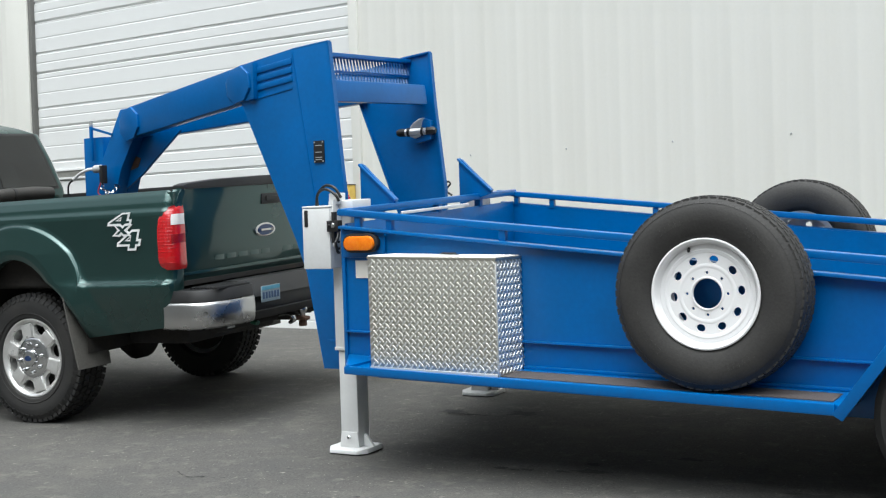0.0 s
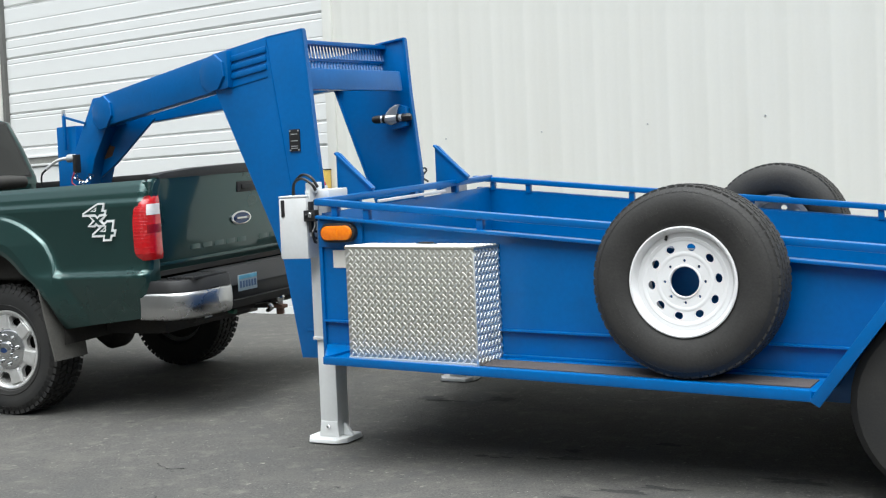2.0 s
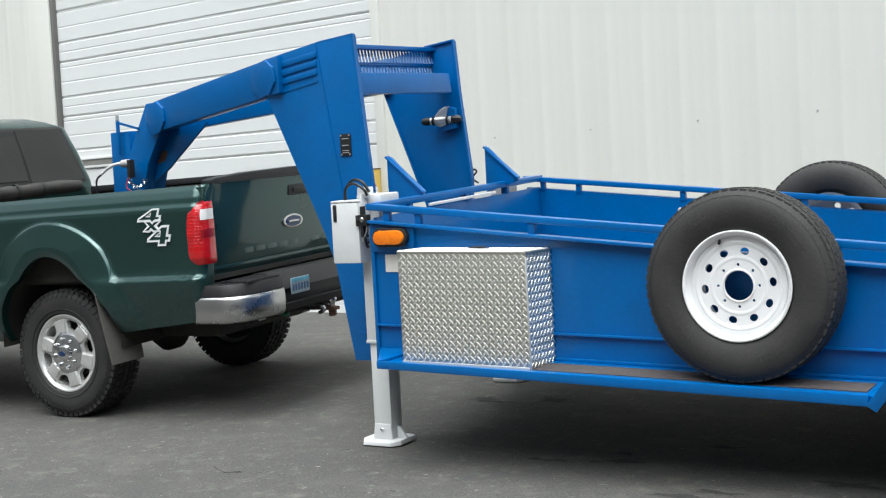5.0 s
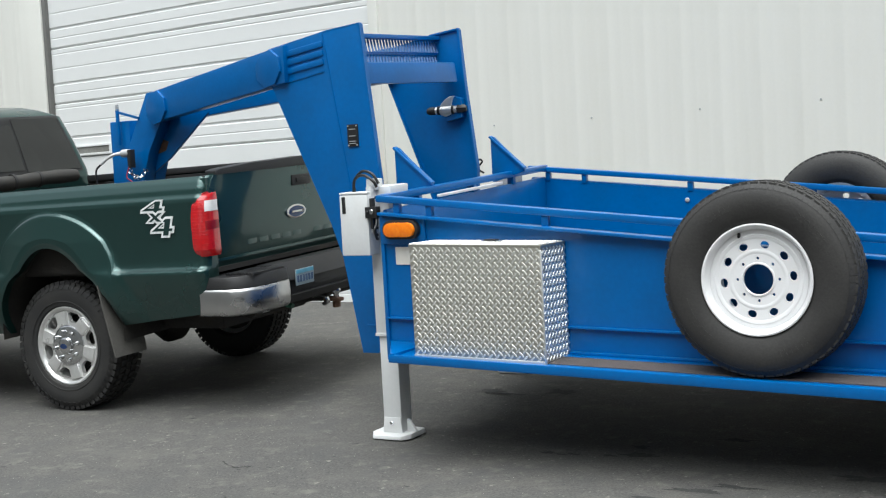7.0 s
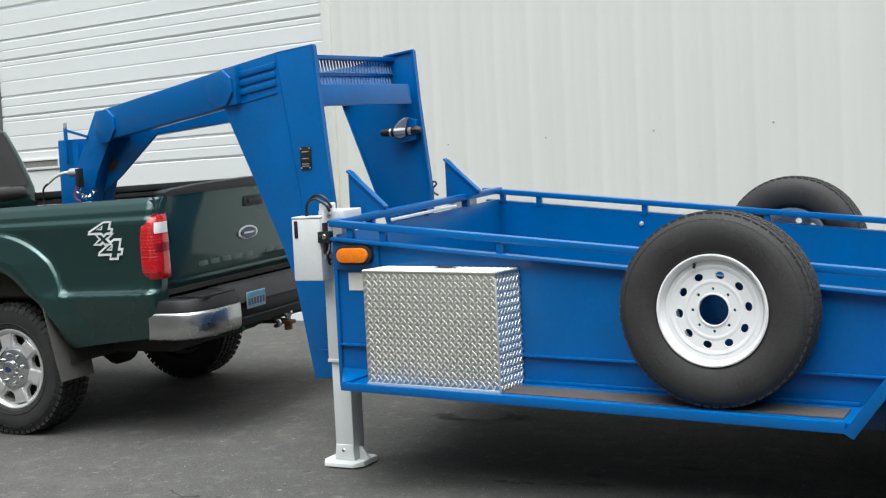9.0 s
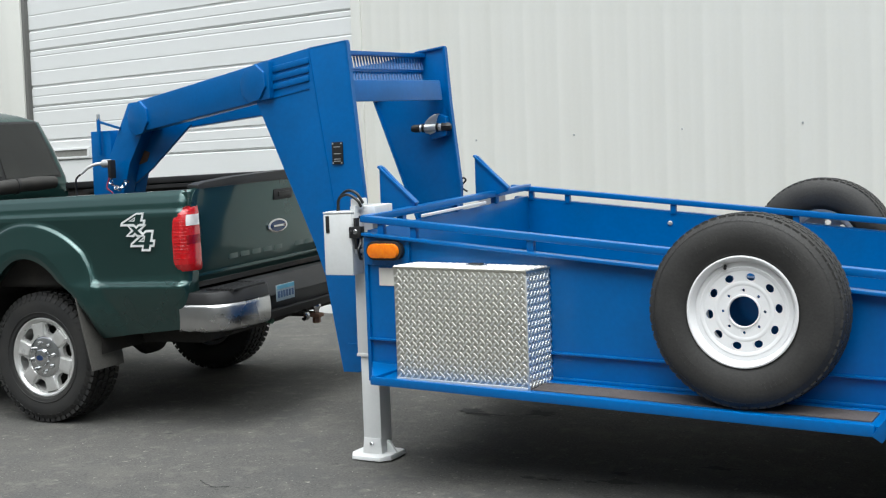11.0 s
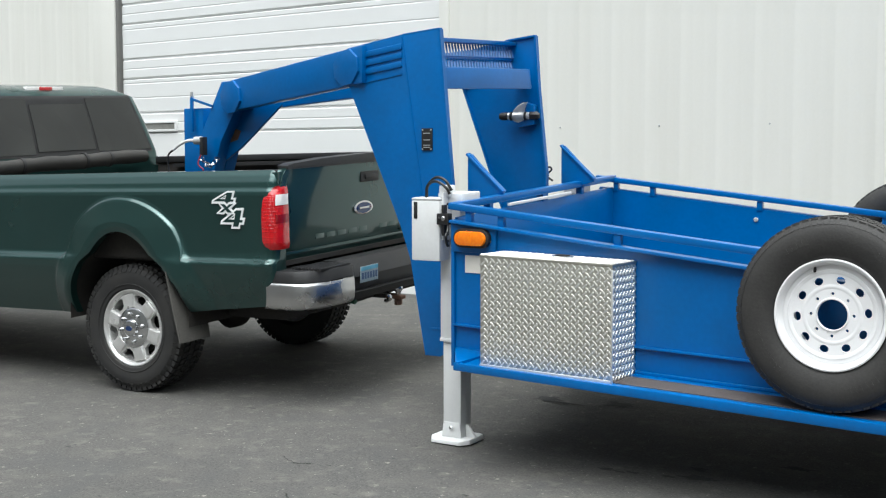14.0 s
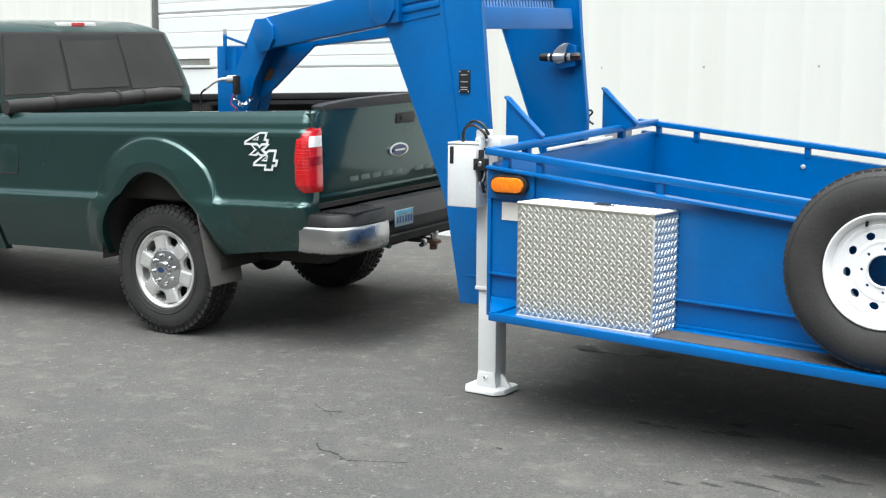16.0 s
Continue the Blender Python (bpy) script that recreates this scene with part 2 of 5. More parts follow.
def tube(path, r, seg=10, bm=None, closed_ends=True):
    bm = bm or bmesh.new()
    path = [Vector(p) for p in path]
    rings, side = [], None
    for i, p in enumerate(path):
        d = (path[min(i + 1, len(path) - 1)] - path[max(i - 1, 0)]).normalized()
        if side is None:
            side = d.orthogonal().normalized()
        side = (side - d * side.dot(d)).normalized()
        up = d.cross(side)
        rr = r[i] if isinstance(r, (list, tuple)) else r
        rings.append([bm.verts.new(p + side * math.cos(a) * rr + up * math.sin(a) * rr) for a in np.linspace(0, 2 * math.pi, seg, endpoint=False)])
    for a, b in zip(rings, rings[1:]):
        for k in range(seg):
            bm.faces.new((a[k], a[(k + 1) % seg], b[(k + 1) % seg], b[k]))
    if closed_ends:
        bm.faces.new(rings[0]), bm.faces.new(rings[-1])
    return bm


def curve(pts, n=8):
    """A smooth line through the points."""
    pts = [Vector(p) for p in pts]
    ext = [2 * pts[0] - pts[1], *pts, 2 * pts[-1] - pts[-2]]
    out = []
    for a, b, c, d in zip(ext, ext[1:], ext[2:], ext[3:]):
        for k in range(n):
            t = k / n
            out.append(0.5 * (2 * b + (c - a) * t + (2 * a - 5 * b + 4 * c - d) * t * t + (3 * b - a - 3 * c + d) * t**3))
    return out + [pts[-1]]


def lathe(profile, seg=48, bm=None, close=True):
    """Rings of (radius, y) turned about the y axis."""
    bm = bm or bmesh.new()
    rings = [[bm.verts.new((r * math.cos(a), y, r * math.sin(a))) for a in np.linspace(0, 2 * math.pi, seg, endpoint=False)] for r, y in profile]
    pairs = list(zip(rings, rings[1:])) + ([(rings[-1], rings[0])] if close else [])
    for a, b in pairs:
        for k in range(seg):
            bm.faces.new((a[k], a[(k + 1) % seg], b[(k + 1) % seg], b[k]))
    return bm


def holed(outer, holes, y0, y1):
    """A plate in x and z with holes through it."""
    bm = bmesh.new()
    edges = []
    for loop in (outer, *holes):
        vs = [bm.verts.new((x, y0, z)) for x, z in loop]
        edges += [bm.edges.new((vs[i], vs[(i + 1) % len(vs)])) for i in range(len(vs))]
    bmesh.ops.triangle_fill(bm, edges=edges, use_beauty=True)
    out = bmesh.ops.extrude_face_region(bm, geom=list(bm.faces))
    bmesh.ops.translate(bm, verts=[v for v in out["geom"] if isinstance(v, bmesh.types.BMVert)], vec=(0, y1 - y0, 0))
    return bm


def ring2(cx, cz, rx, rz=None, n=16, turn=0.0):
    rz = rz or rx
    c, s = math.cos(turn), math.sin(turn)
    return [(cx + c * rx * math.cos(a) - s * rz * math.sin(a), cz + s * rx * math.cos(a) + c * rz * math.sin(a)) for a in np.linspace(0, 2 * math.pi, n, endpoint=False)]


def moved(bm, m):
    bmesh.ops.transform(bm, matrix=m, verts=bm.verts)
    return bm


def bolt(x, y, z, r, parent, material, axis="y"):
    bm = lathe([(0.0005, -0.006), (r * 0.7, -0.006), (r, -0.003), (r, 0.004), (0.0005, 0.004)], 8)
    if axis == "x":
        moved(bm, Matrix.Rotation(radians(90), 4, "Z"))
    return part("bolt", moved(bm, Matrix.Translation((x, y, z))), material, parent)


# ---- ground ----
def ground_sheet():
    bm = bmesh.new()
    xs = [-400, -60, -20, *np.linspace(-9, 9, 73), 20, 60, 400]
    ys = [-400, -60, -20, -14, *np.linspace(-6, 6, 49), 20, 60, 400]
    rows = []
    for y in ys:
        row = []
        for x in xs:
            near = max(0.0, 1 - max(abs(x) / 12, abs(y) / 9))
            row.append(bm.verts.new((x, y, rise(y) - 0.012 * near * abs(noise.noise((x * 0.6, y * 0.6, 3.0))))))
        rows.append(row)
    for a, b in zip(rows, rows[1:]):
        for i in range(len(a) - 1):
            bm.faces.new((a[i], a[i + 1], b[i + 1], b[i]))
    return tagged(part("ground", bm, ASPHALT, label="worn dark grey asphalt of a works yard"), kind="structure")


ground_sheet()
STAINS = [(1.13, 0.08, 0.05, 0.02), (1.2, 0.07, 0.035, 0.016), (1.26, 0.09, 0.045, 0.018), (1.42, 0.11, 0.05, 0.022), (1.55, 0.15, 0.1, 0.035), (1.5, 0.28, 0.06, 0.03), (0.19, 1.19, 0.1, 0.05), (0.33, 1.14, 0.12, 0.02), (0.62, 1.24, 0.14, 0.07), (2.56, 0.06, 0.13, 0.05), (1.7, -0.5, 0.07, 0.016), (1.83, -0.42, 0.1, 0.022), (1.98, -0.28, 0.13, 0.03), (2.1, -0.19, 0.12, 0.024), (1.58, -0.56, 0.05, 0.012), (0.11, -0.02, 0.02, 0.01), (-1.47, -0.89, 0.025, 0.012), (-0.06, -0.5, 0.018, 0.008), (-0.18, -0.58, 0.014, 0.008), (0.25, -0.84, 0.018, 0.008), (-0.01, -2.04, 0.03, 0.01), (0.77, -0.57, 0.018, 0.01), (-1.2, 0.2, 0.03, 0.012), (1.9, 0.5, 0.1, 0.03)]
for k, (sx, sy, rx, ry) in enumerate(STAINS):
    bm = bmesh.new()
    loop = []
    for a in np.linspace(0, 2 * math.pi, 44, endpoint=False):
        c, s = math.cos(a), math.sin(a)
        w = 0.8 + 0.7 * noise.noise((c * 1.4 + k * 7, s * 1.4, 0)) + 0.45 * noise.noise((c * 5 + k * 3, s * 5, 2))
        loop.append(bm.verts.new((sx + rx * max(w, 0.2) * c, sy + ry * max(w, 0.2) * s, rise(sy + ry * max(w, 0.2) * s) + 0.0012)))
    bm.faces.new(loop)
    tagged(part("oil_stain", bm, OIL, label="dark oil stain on the asphalt"), kind="structure")


def crack(pts, r=0.006):
    line = []
    for i, p in enumerate(curve([(*q, 0) for q in pts], 9)):
        q = p.y + 0.02 * noise.noise((i * 0.7, 5.0, 0))
        line.append((p.x + 0.012 * noise.noise((i * 0.9, 1.0, 0)), q, rise(q) - 0.0004))
    radii = [r * (0.35 + 0.9 * abs(noise.noise((i * 0.6, 9.0, 0)))) for i in range(len(line))]
    return tagged(part("crack", tube(line, radii, 5), OIL, label="thin crack in the asphalt"), kind="structure")


crack([(0.05, -0.94), (0.12, -0.99), (0.22, -1.0), (0.3, -1.04), (0.42, -0.99), (0.55, -0.93)], 0.004)
crack([(-0.37, -0.48), (-0.24, -0.54), (-0.16, -0.51)], 0.003)
crack([(1.24, -0.98), (1.44, -0.92), (1.6, -0.99)], 0.003)

# ---- the building: wall, roll-up door ----
WALLPOSE = pose(0.36, 4.05, 0, 0, 0, -3.0)
DOOR_L, DOOR_R, EAVE = -7.39, -2.95, 6.2


def ribbed(u0, u1, z0, z1, name):
    """Sheet steel with trapezoid ribs at a foot's spacing and two low ribs between."""
    bm = bmesh.new()
    line, pitch = [], 0.305
    n0, n1 = math.ceil((u0 + 0.05) / pitch), math.floor((u1 - 0.05) / pitch)
    line.append((u0, 0.0))
    for k in range(n0, n1 + 1):
        c = k * pitch
        line += [(c - 0.026, 0.0), (c - 0.011, -0.0045), (c + 0.011, -0.0045), (c + 0.026, 0.0)]
        for off in (0.105, 0.2):
            if c + off + 0.02 < u1:
                line += [(c + off - 0.012, 0.0), (c + off, -0.0012), (c + off + 0.012, 0.0)]
    line.append((u1, 0.0))
    line = sorted(line)
    a = [bm.verts.new((u, y, z0)) for u, y in line]
    b = [bm.verts.new((u, y, z1)) for u, y in line]
    for i in range(len(a) - 1):
        bm.faces.new((a[i], a[i + 1], b[i + 1], b[i]))
    block(u0, u1, 0.003, 0.2, z0, z1, bm)
    ob = part(name, bm, WALL, label="white painted ribbed steel wall of a workshop", smooth=20)
    ob.matrix_world = WALLPOSE
    return tagged(ob, kind="structure")


wall_r = ribbed(DOOR_R + 0.1, 16, 0, EAVE, "wall_1")
ribbed(-24, DOOR_L - 0.42, 0, EAVE, "wall_2")
ribbed(DOOR_L - 0.42, DOOR_R + 0.1, 4.62, EAVE, "wall_3")


def placed(ob):
    ob.matrix_world = WALLPOSE
    return tagged(ob, kind="structure")


placed(part("trim", block(DOOR_L - 0.42, DOOR_L - 0.05, -0.03, 0.2, 0, 4.62), WALL, label="smooth white door jamb cladding", bevel=0.004))
placed(part("trim", block(DOOR_R, DOOR_R + 0.1, -0.025, 0.2, 0, 4.62), WALL, label="white steel door jamb", bevel=0.004))
placed(part("trim", block(DOOR_L - 0.05, DOOR_L, -0.012, 0.2, 0, 4.62), JAMB, label="dark rubber seal beside the roll-up door", bevel=0.004))
placed(part("trim", block(DOOR_L, DOOR_R, 0.0, 0.2, 4.5, 4.62), WALL, label="white door head"))

door = root("door_1", "closed white sectional roll-up door with horizontal ribs", "door")
door.matrix_world = WALLPOSE
tagged(door, kind="structure")
LEVELS = [0.0, 0.155, 0.745, 1.335, 1.725, 2.315, 2.915, 3.475, 4.04, 4.5]


def door_section(z0, z1):
    """One section: flat skin with a low moulded band and a groove at its foot."""
    h = z1 - z0
    prof = [(0.06, z0), (0.045, z0 + 0.006), (0.036, z0 + 0.02)]
    if h > 0.5:
        for z in (z0 + 0.11,):
            prof += [(0.036, z - 0.01), (0.0395, z), (0.036, z + 0.01)]
        for z in (z0 + 0.22,):
            prof += [(0.036, z - 0.022), (0.048, z - 0.012), (0.048, z + 0.004), (0.036, z + 0.014)]
        for z in (z0 + 0.38, z0 + 0.54):
            prof += [(0.036, z - 0.01), (0.0395, z), (0.036, z + 0.01)]
    prof += [(0.036, z1 - 0.012), (0.046, z1 - 0.004), (0.06, z1 - 0.003)]
    bm = bmesh.new()
    a = [bm.verts.new((DOOR_L + 0.002, y, z)) for y, z in prof]
    b = [bm.verts.new((DOOR_R - 0.002, y, z)) for y, z in prof]
    for i in range(len(a) - 1):
        bm.faces.new((a[i], a[i + 1], b[i + 1], b[i]))
    block(DOOR_L, DOOR_R, 0.06, 0.1, z0, z1, bm)
    ob = part("panel", bm, DOOR, smooth=18)
    ob.parent = door
    return ob


for z0, z1 in zip(LEVELS, LEVELS[1:]):
    door_section(z0, z1)
slot = part("window", holed([(-7.19, 1.735), (-6.5, 1.735), (-6.5, 1.85), (-7.19, 1.85)], [[(-7.15, 1.758), (-6.54, 1.758), (-6.54, 1.827), (-7.15, 1.827)]], 0.02, 0.036), DOOR, label="narrow window in a white frame", bevel=0.003)
slot.parent = door
pane = part("pane", block(-7.16, -6.53, 0.03, 0.034, 1.75, 1.835), mat("dusty_glass", (0.26, 0.26, 0.24), 0.3, grain=0.3, grain_size=40, stain=0.5, stain_size=3))
pane.parent = slot
guard = part("door_guard", block(DOOR_R - 0.1, DOOR_R + 0.03, -0.12, -0.03, 0.1, 1.5), mat("worn_yellow_paint", (0.68, 0.47, 0.1), 0.55, grain=0.15, grain_size=60, stain=0.4, stain_size=6, bump=0.05, dirt=(0.5, 0.36, 0.12)), label="yellow steel guard post beside the roll-up door", bevel=0.008)
guard.matrix_world = WALLPOSE
tagged(guard, category="guard post")
part("guard_cap", block(DOOR_R - 0.103, DOOR_R + 0.033, -0.123, -0.027, 1.5, 1.508), PLASTIC, None, "dark cap", bevel=0.002).parent = guard
# roof edge and the far sides that close the building
placed(part("roof", block(-24.2, 16.2, -0.15, 12, EAVE, EAVE + 0.25), WALL, label="white steel roof edge"))

# unseen walls round the yard, added to bounce light and shut off low sky
placed(part("wall_4", block(-40, 40, -17.3, -17, -1.5, 10), mat("pale_yard_boundary", (0.42, 0.42, 0.4), 0.9, grain=0.3, grain_size=4, stain=0.6, stain_size=0.4), label="unseen pale wall added behind the viewer to bounce light and block low sky"))
placed(part("wall_5", block(17, 17.3, -17, 12, -1.5, 10), mat("dull_yard_boundary", (0.09, 0.1, 0.085), 0.9, grain=0.3, grain_size=4, stain=0.6, stain_size=0.4), label="unseen dull wall added past the trailer to darken reflections and block low sky"))

# screw heads along one girt of the wall
screw = lathe([(0.0005, -0.005), (0.006, -0.005), (0.008, -0.002), (0.008, 0.004), (0.0005, 0.004)], 8)
first = part("screw", screw, JACK_GREY, wall_r)
for k in range(-6, 20, 3):
    piece = first if k == -6 else new("screw", first.data)
    piece.parent = wall_r
    piece.matrix_parent_inverse = Matrix.Identity(4)
    piece.matrix_basis = Matrix.Translation((k * 0.305 + 0.13, -0.001, 1.70))
# unseen, added to block the low sky at the far end
placed(part("wall_6", block(-30.3, -30, -17, 12, -1.5, 10), bpy.data.materials["dull_yard_boundary"], label="unseen dull wall added at the far end to block low sky"))

# ---- the blue trailer ----
TOP0, TOP1 = 1.46, -0.103     # top rail: height at x = 0.31, fall per metre


BEND = 3.6                    # behind this the rail runs level with the floor


def rail_z(x):
    return TOP0 + TOP1 * (min(x, BEND) - 0.31) - 0.04 * max(x - BEND, 0)


def floor_z(x):
    return 0.755 - 0.04 * (x - 1.2)


REAR, WIDE, FRONT = 6.4, 1.93, 0.33
trailer = root("trailer", "blue painted steel gooseneck utility trailer, empty, sides railed", "trailer", (1.5, 1, 0.04))


def tpart(name, bm, m=None, label="", parent=None, bevel=0.003, smooth=35):
    STAND.append(trailer_place)
    ob = part(name, bm, m or BLUE, parent or trailer, label, smooth, bevel)
    STAND.pop()
    return ob


for near in (True, False):
    y0, y1 = (0.0, 0.02) if near else (WIDE - 0.02, WIDE)
    drop = 0.088 if near else 0.08
    wall = tpart("side_wall", prism([(FRONT, 0.71), (REAR, 0.5), (REAR, rail_z(REAR) - drop), (BEND, rail_z(BEND) - drop), (FRONT, rail_z(FRONT) - drop)], y0, y1), bevel=0)
    # flange along the wall's top, top rail and its short posts
    s = -1 if near else 1
    ye = y0 if near else y1
    yc = ye - s * 0.01
    for xa, xb in ((FRONT, BEND), (BEND, REAR)):
        tpart("top_flange", bar((xa, ye + s * 0.012, rail_z(xa) - drop), (xb, ye + s * 0.012, rail_z(xb) - drop), 0.052, 0.014), parent=wall)
        tpart("top_rail", bar((xa - 0.02, yc, rail_z(xa) - 0.016), (xb, yc, rail_z(xb) - 0.016), 0.05, 0.032), bevel=0.006)
    for x in ((0.42, 0.6, 1.18, 1.78, 2.4, 3.0, 3.6, 4.2, 4.8, 5.4, 6.0) if near else (0.45, 0.7, 1.36, 2.02, 2.68, 3.34, 4.0, 4.66, 5.3, 6.0)):
        tpart("rail_post", block(x - 0.016, x + 0.016, yc - 0.016, yc + 0.016, rail_z(x) - drop - 0.004, rail_z(x) - 0.03), bevel=0.002)
# seam bead where the side meets its lower sheet
tpart("seam", bar((FRONT + 0.01, -0.009, 0.862), (REAR, -0.009, 0.862 - 0.024 * 6), 0.02, 0.01), bevel=0.003)
tpart("weld_bead", bar((1.27, -0.008, 0.726), (2.56, -0.008, 0.6985), 0.018, 0.014), bevel=0.004)
tpart("seam", bar((FRONT + 0.01, -0.003, 0.742), (1.1, -0.003, 0.735), 0.006, 0.012))
# front wall, its rail and the corner plates
tpart("front_wall", hexa([(FRONT, 0.02, 0.66), (FRONT + 0.02, 0.02, 0.66), (FRONT + 0.1, WIDE - 0.02, 0.66), (FRONT + 0.08, WIDE - 0.02, 0.66)],
                         [(FRONT, 0.02, 1.385), (FRONT + 0.02, 0.02, 1.385), (FRONT + 0.1, WIDE - 0.02, 1.385), (FRONT + 0.08, WIDE - 0.02, 1.385)]))
tpart("front_rail", bar((FRONT, 0.0, rail_z(FRONT) - 0.018), (FRONT + 0.09, WIDE, rail_z(FRONT) - 0.018), 0.05, 0.036), bevel=0.006)
for y in (0.35, 0.95, 1.45):
    x = FRONT + 0.09 * y / WIDE
    tpart("rail_post", block(x - 0.02, x + 0.02, y - 0.02, y + 0.02, 1.38, 1.43))
for y, x in ((0.485, 0.34), (1.435, 0.47)):
    tpart("gusset", prism([(x - 0.19, 1.40), (x - 0.17, 1.40), (x + 0.03, 1.455), (x + 0.03, 1.475), (x - 0.17, 1.665), (x - 0.19, 1.665)], y - 0.012, y + 0.012), bevel=0.002)
    tpart("gusset_flange", bar((x - 0.196, y, 1.668), (x + 0.03, y, 1.472), 0.045, 0.012))
tpart("floor", prism([(FRONT, floor_z(FRONT) - 0.03), (REAR, floor_z(REAR) - 0.03), (REAR, floor_z(REAR)), (FRONT, floor_z(FRONT))], 0.02, WIDE - 0.02), mat("worn_deck", (0.05, 0.07, 0.11), 0.7, grain=0.4, grain_size=60, stain=0.6, stain_size=4, bump=0.2), "worn dark deck plate")
for x in (0.9, 1.7, 2.5):
    tpart("cross_member", block(x - 0.04, x + 0.04, 0.03, WIDE - 0.03, 0.66, floor_z(x) - 0.032))
tpart("frame_rail", bar((FRONT + 0.05, 0.25, 0.64), (REAR, 0.25, 0.5), 0.06, 0.1))
tpart("frame_rail", bar((FRONT + 0.05, WIDE - 0.25, 0.64), (REAR, WIDE - 0.25, 0.5), 0.06, 0.1))
# front corner post with the marker lamp
tpart("corner_post", block(FRONT - 0.002, FRONT + 0.25, -0.014, 0.0, 1.22, 1.352), bevel=0.004)
tpart("corner_post", block(FRONT - 0.004, FRONT + 0.016, -0.012, 0.03, 0.655, 1.36))
# side platform with its lip, grip strip and end plate
plat = tpart("side_platform", prism([(0.52, 0.735), (2.58, 0.691), (2.58, 0.673), (0.52, 0.717)], -0.264, -0.0005), bevel=0)
tpart("platform_lip", prism([(0.52, 0.745), (2.56, 0.7), (2.56, 0.655), (0.52, 0.708)], -0.285, -0.264), parent=plat, bevel=0.006)
tpart("platform_brace", hexa([(0.352, -0.014, 0.712), (0.53, -0.283, 0.716), (0.55, -0.283, 0.716), (0.55, -0.001, 0.716)], [(0.352, -0.014, 0.75), (0.53, -0.283, 0.75), (0.55, -0.283, 0.75), (0.55, -0.001, 0.74)]), parent=plat, bevel=0.002)
tpart("grip_strip", prism([(1.27, 0.7231), (2.54, 0.6967), (2.54, 0.6927), (1.27, 0.7191)], -0.215, -0.075), GRIP, "worn brown grip strip", plat, 0)
# fender over the wheels: a sloping plate, a level top, a rear slope
FEND = [(2.57, 0.65), (2.85, 1.06), (4.7, 1.0), (5.0, 0.6)]
for (xa, za), (xb, zb) in zip(FEND, FEND[1:]):
    tpart("fender_plate", bar((xa, -0.14, za), (xb, -0.14, zb), 0.29, 0.02), bevel=0.002)
    tpart("fender_edge", bar((xa, -0.288, za), (xb, -0.288, zb), 0.014, 0.042), bevel=0.003)


def pill(w, h, n=8):
    """A stadium outline in x and z."""
    r = h / 2
    return [(w / 2 - r + r * math.cos(a), r * math.sin(a)) for a in np.linspace(-math.pi / 2, math.pi / 2, n)] + [(-w / 2 + r + r * math.cos(a), r * math.sin(a)) for a in np.linspace(math.pi / 2, 1.5 * math.pi, n)]


lamp = tpart("marker_lamp", moved(prism(pill(0.2, 0.092), -0.03, 0.0), Matrix.Translation((0.458, -0.014, 1.292))), PLASTIC, "black rubber lamp gasket", bevel=0.004)
tpart("lens", moved(prism(pill(0.172, 0.07), -0.046, -0.01), Matrix.Translation((0.458, -0.014, 1.292))), AMBER, "amber lens", lamp, 0.01)
tpart("lens_divider", moved(prism([(-0.012, -0.03), (0.012, -0.03), (0.012, 0.03), (-0.012, 0.03)], -0.0475, -0.04), Matrix.Translation((0.458, -0.014, 1.292))), AMBER, "ribbed amber middle", lamp, 0.002)
tpart("sticker", block(0.402, 0.62, -0.004, -0.0008, 1.12, 1.205), CREAM, "pale sticker", bevel=0)
STAND.append(trailer_place)
bolt(1.34, WIDE - 0.022, 1.215, 0.014, trailer, JACK_GREY)
STAND.pop()
# plain white tube set for the pale glimpse below the front rail
tpart("work_light_bar", bar((0.39, 0.5, 1.404), (0.425, 1.25, 1.404), 0.014, 0.016), JACK_WHITE, "thin white tube behind the front rail")
# road wheels under the fender
for x in (3.06, 3.88):
    for y in (-0.13, WIDE + 0.13):
        wheel = tpart("road_wheel", moved(lathe([(0.2, -0.1), (0.3, -0.115), (0.36, -0.11), (0.388, -0.08), (0.392, 0.0), (0.388, 0.08), (0.36, 0.11), (0.3, 0.115), (0.2, 0.1)], 40), Matrix.Translation((x, y, 0.64 - 0.04 * y))), RUBBER, "black trailer tyre", bevel=0)
        tpart("rim", moved(lathe([(0.03, -0.07), (0.16, -0.08), (0.2, -0.1), (0.215, -0.1), (0.2, -0.05), (0.2, 0.05), (0.03, 0.0)], 32), Matrix.Translation((x, y, 0.64 - 0.04 * y))), RIM_WHITE, "white steel rim", wheel, 0)
    tpart("axle", tube([(x, 0.0, 0.64), (x, WIDE, 0.64)], 0.045, 12), UNDER, "dirty steel axle", bevel=0)
    for y in (0.25, WIDE - 0.25):
        tpart("spring_hanger", block(x - 0.06, x + 0.06, y - 0.04, y + 0.04, 0.58, 0.72), UNDER, "dirty spring hanger")


# ---- gooseneck: two posts, a cross beam, two arms that meet at the coupler ----
neck = root("gooseneck", "blue painted steel gooseneck hitch frame over the trailer nose", "gooseneck", (-0.1, 0.955, 0.41))


def npart(name, bm, m=None, label="", parent=None, bevel=0.004, smooth=35):
    STAND.append(neck_place)
    ob = part(name, bm, m or BLUE, parent or neck, label, smooth, bevel)
    STAND.pop()
    return ob


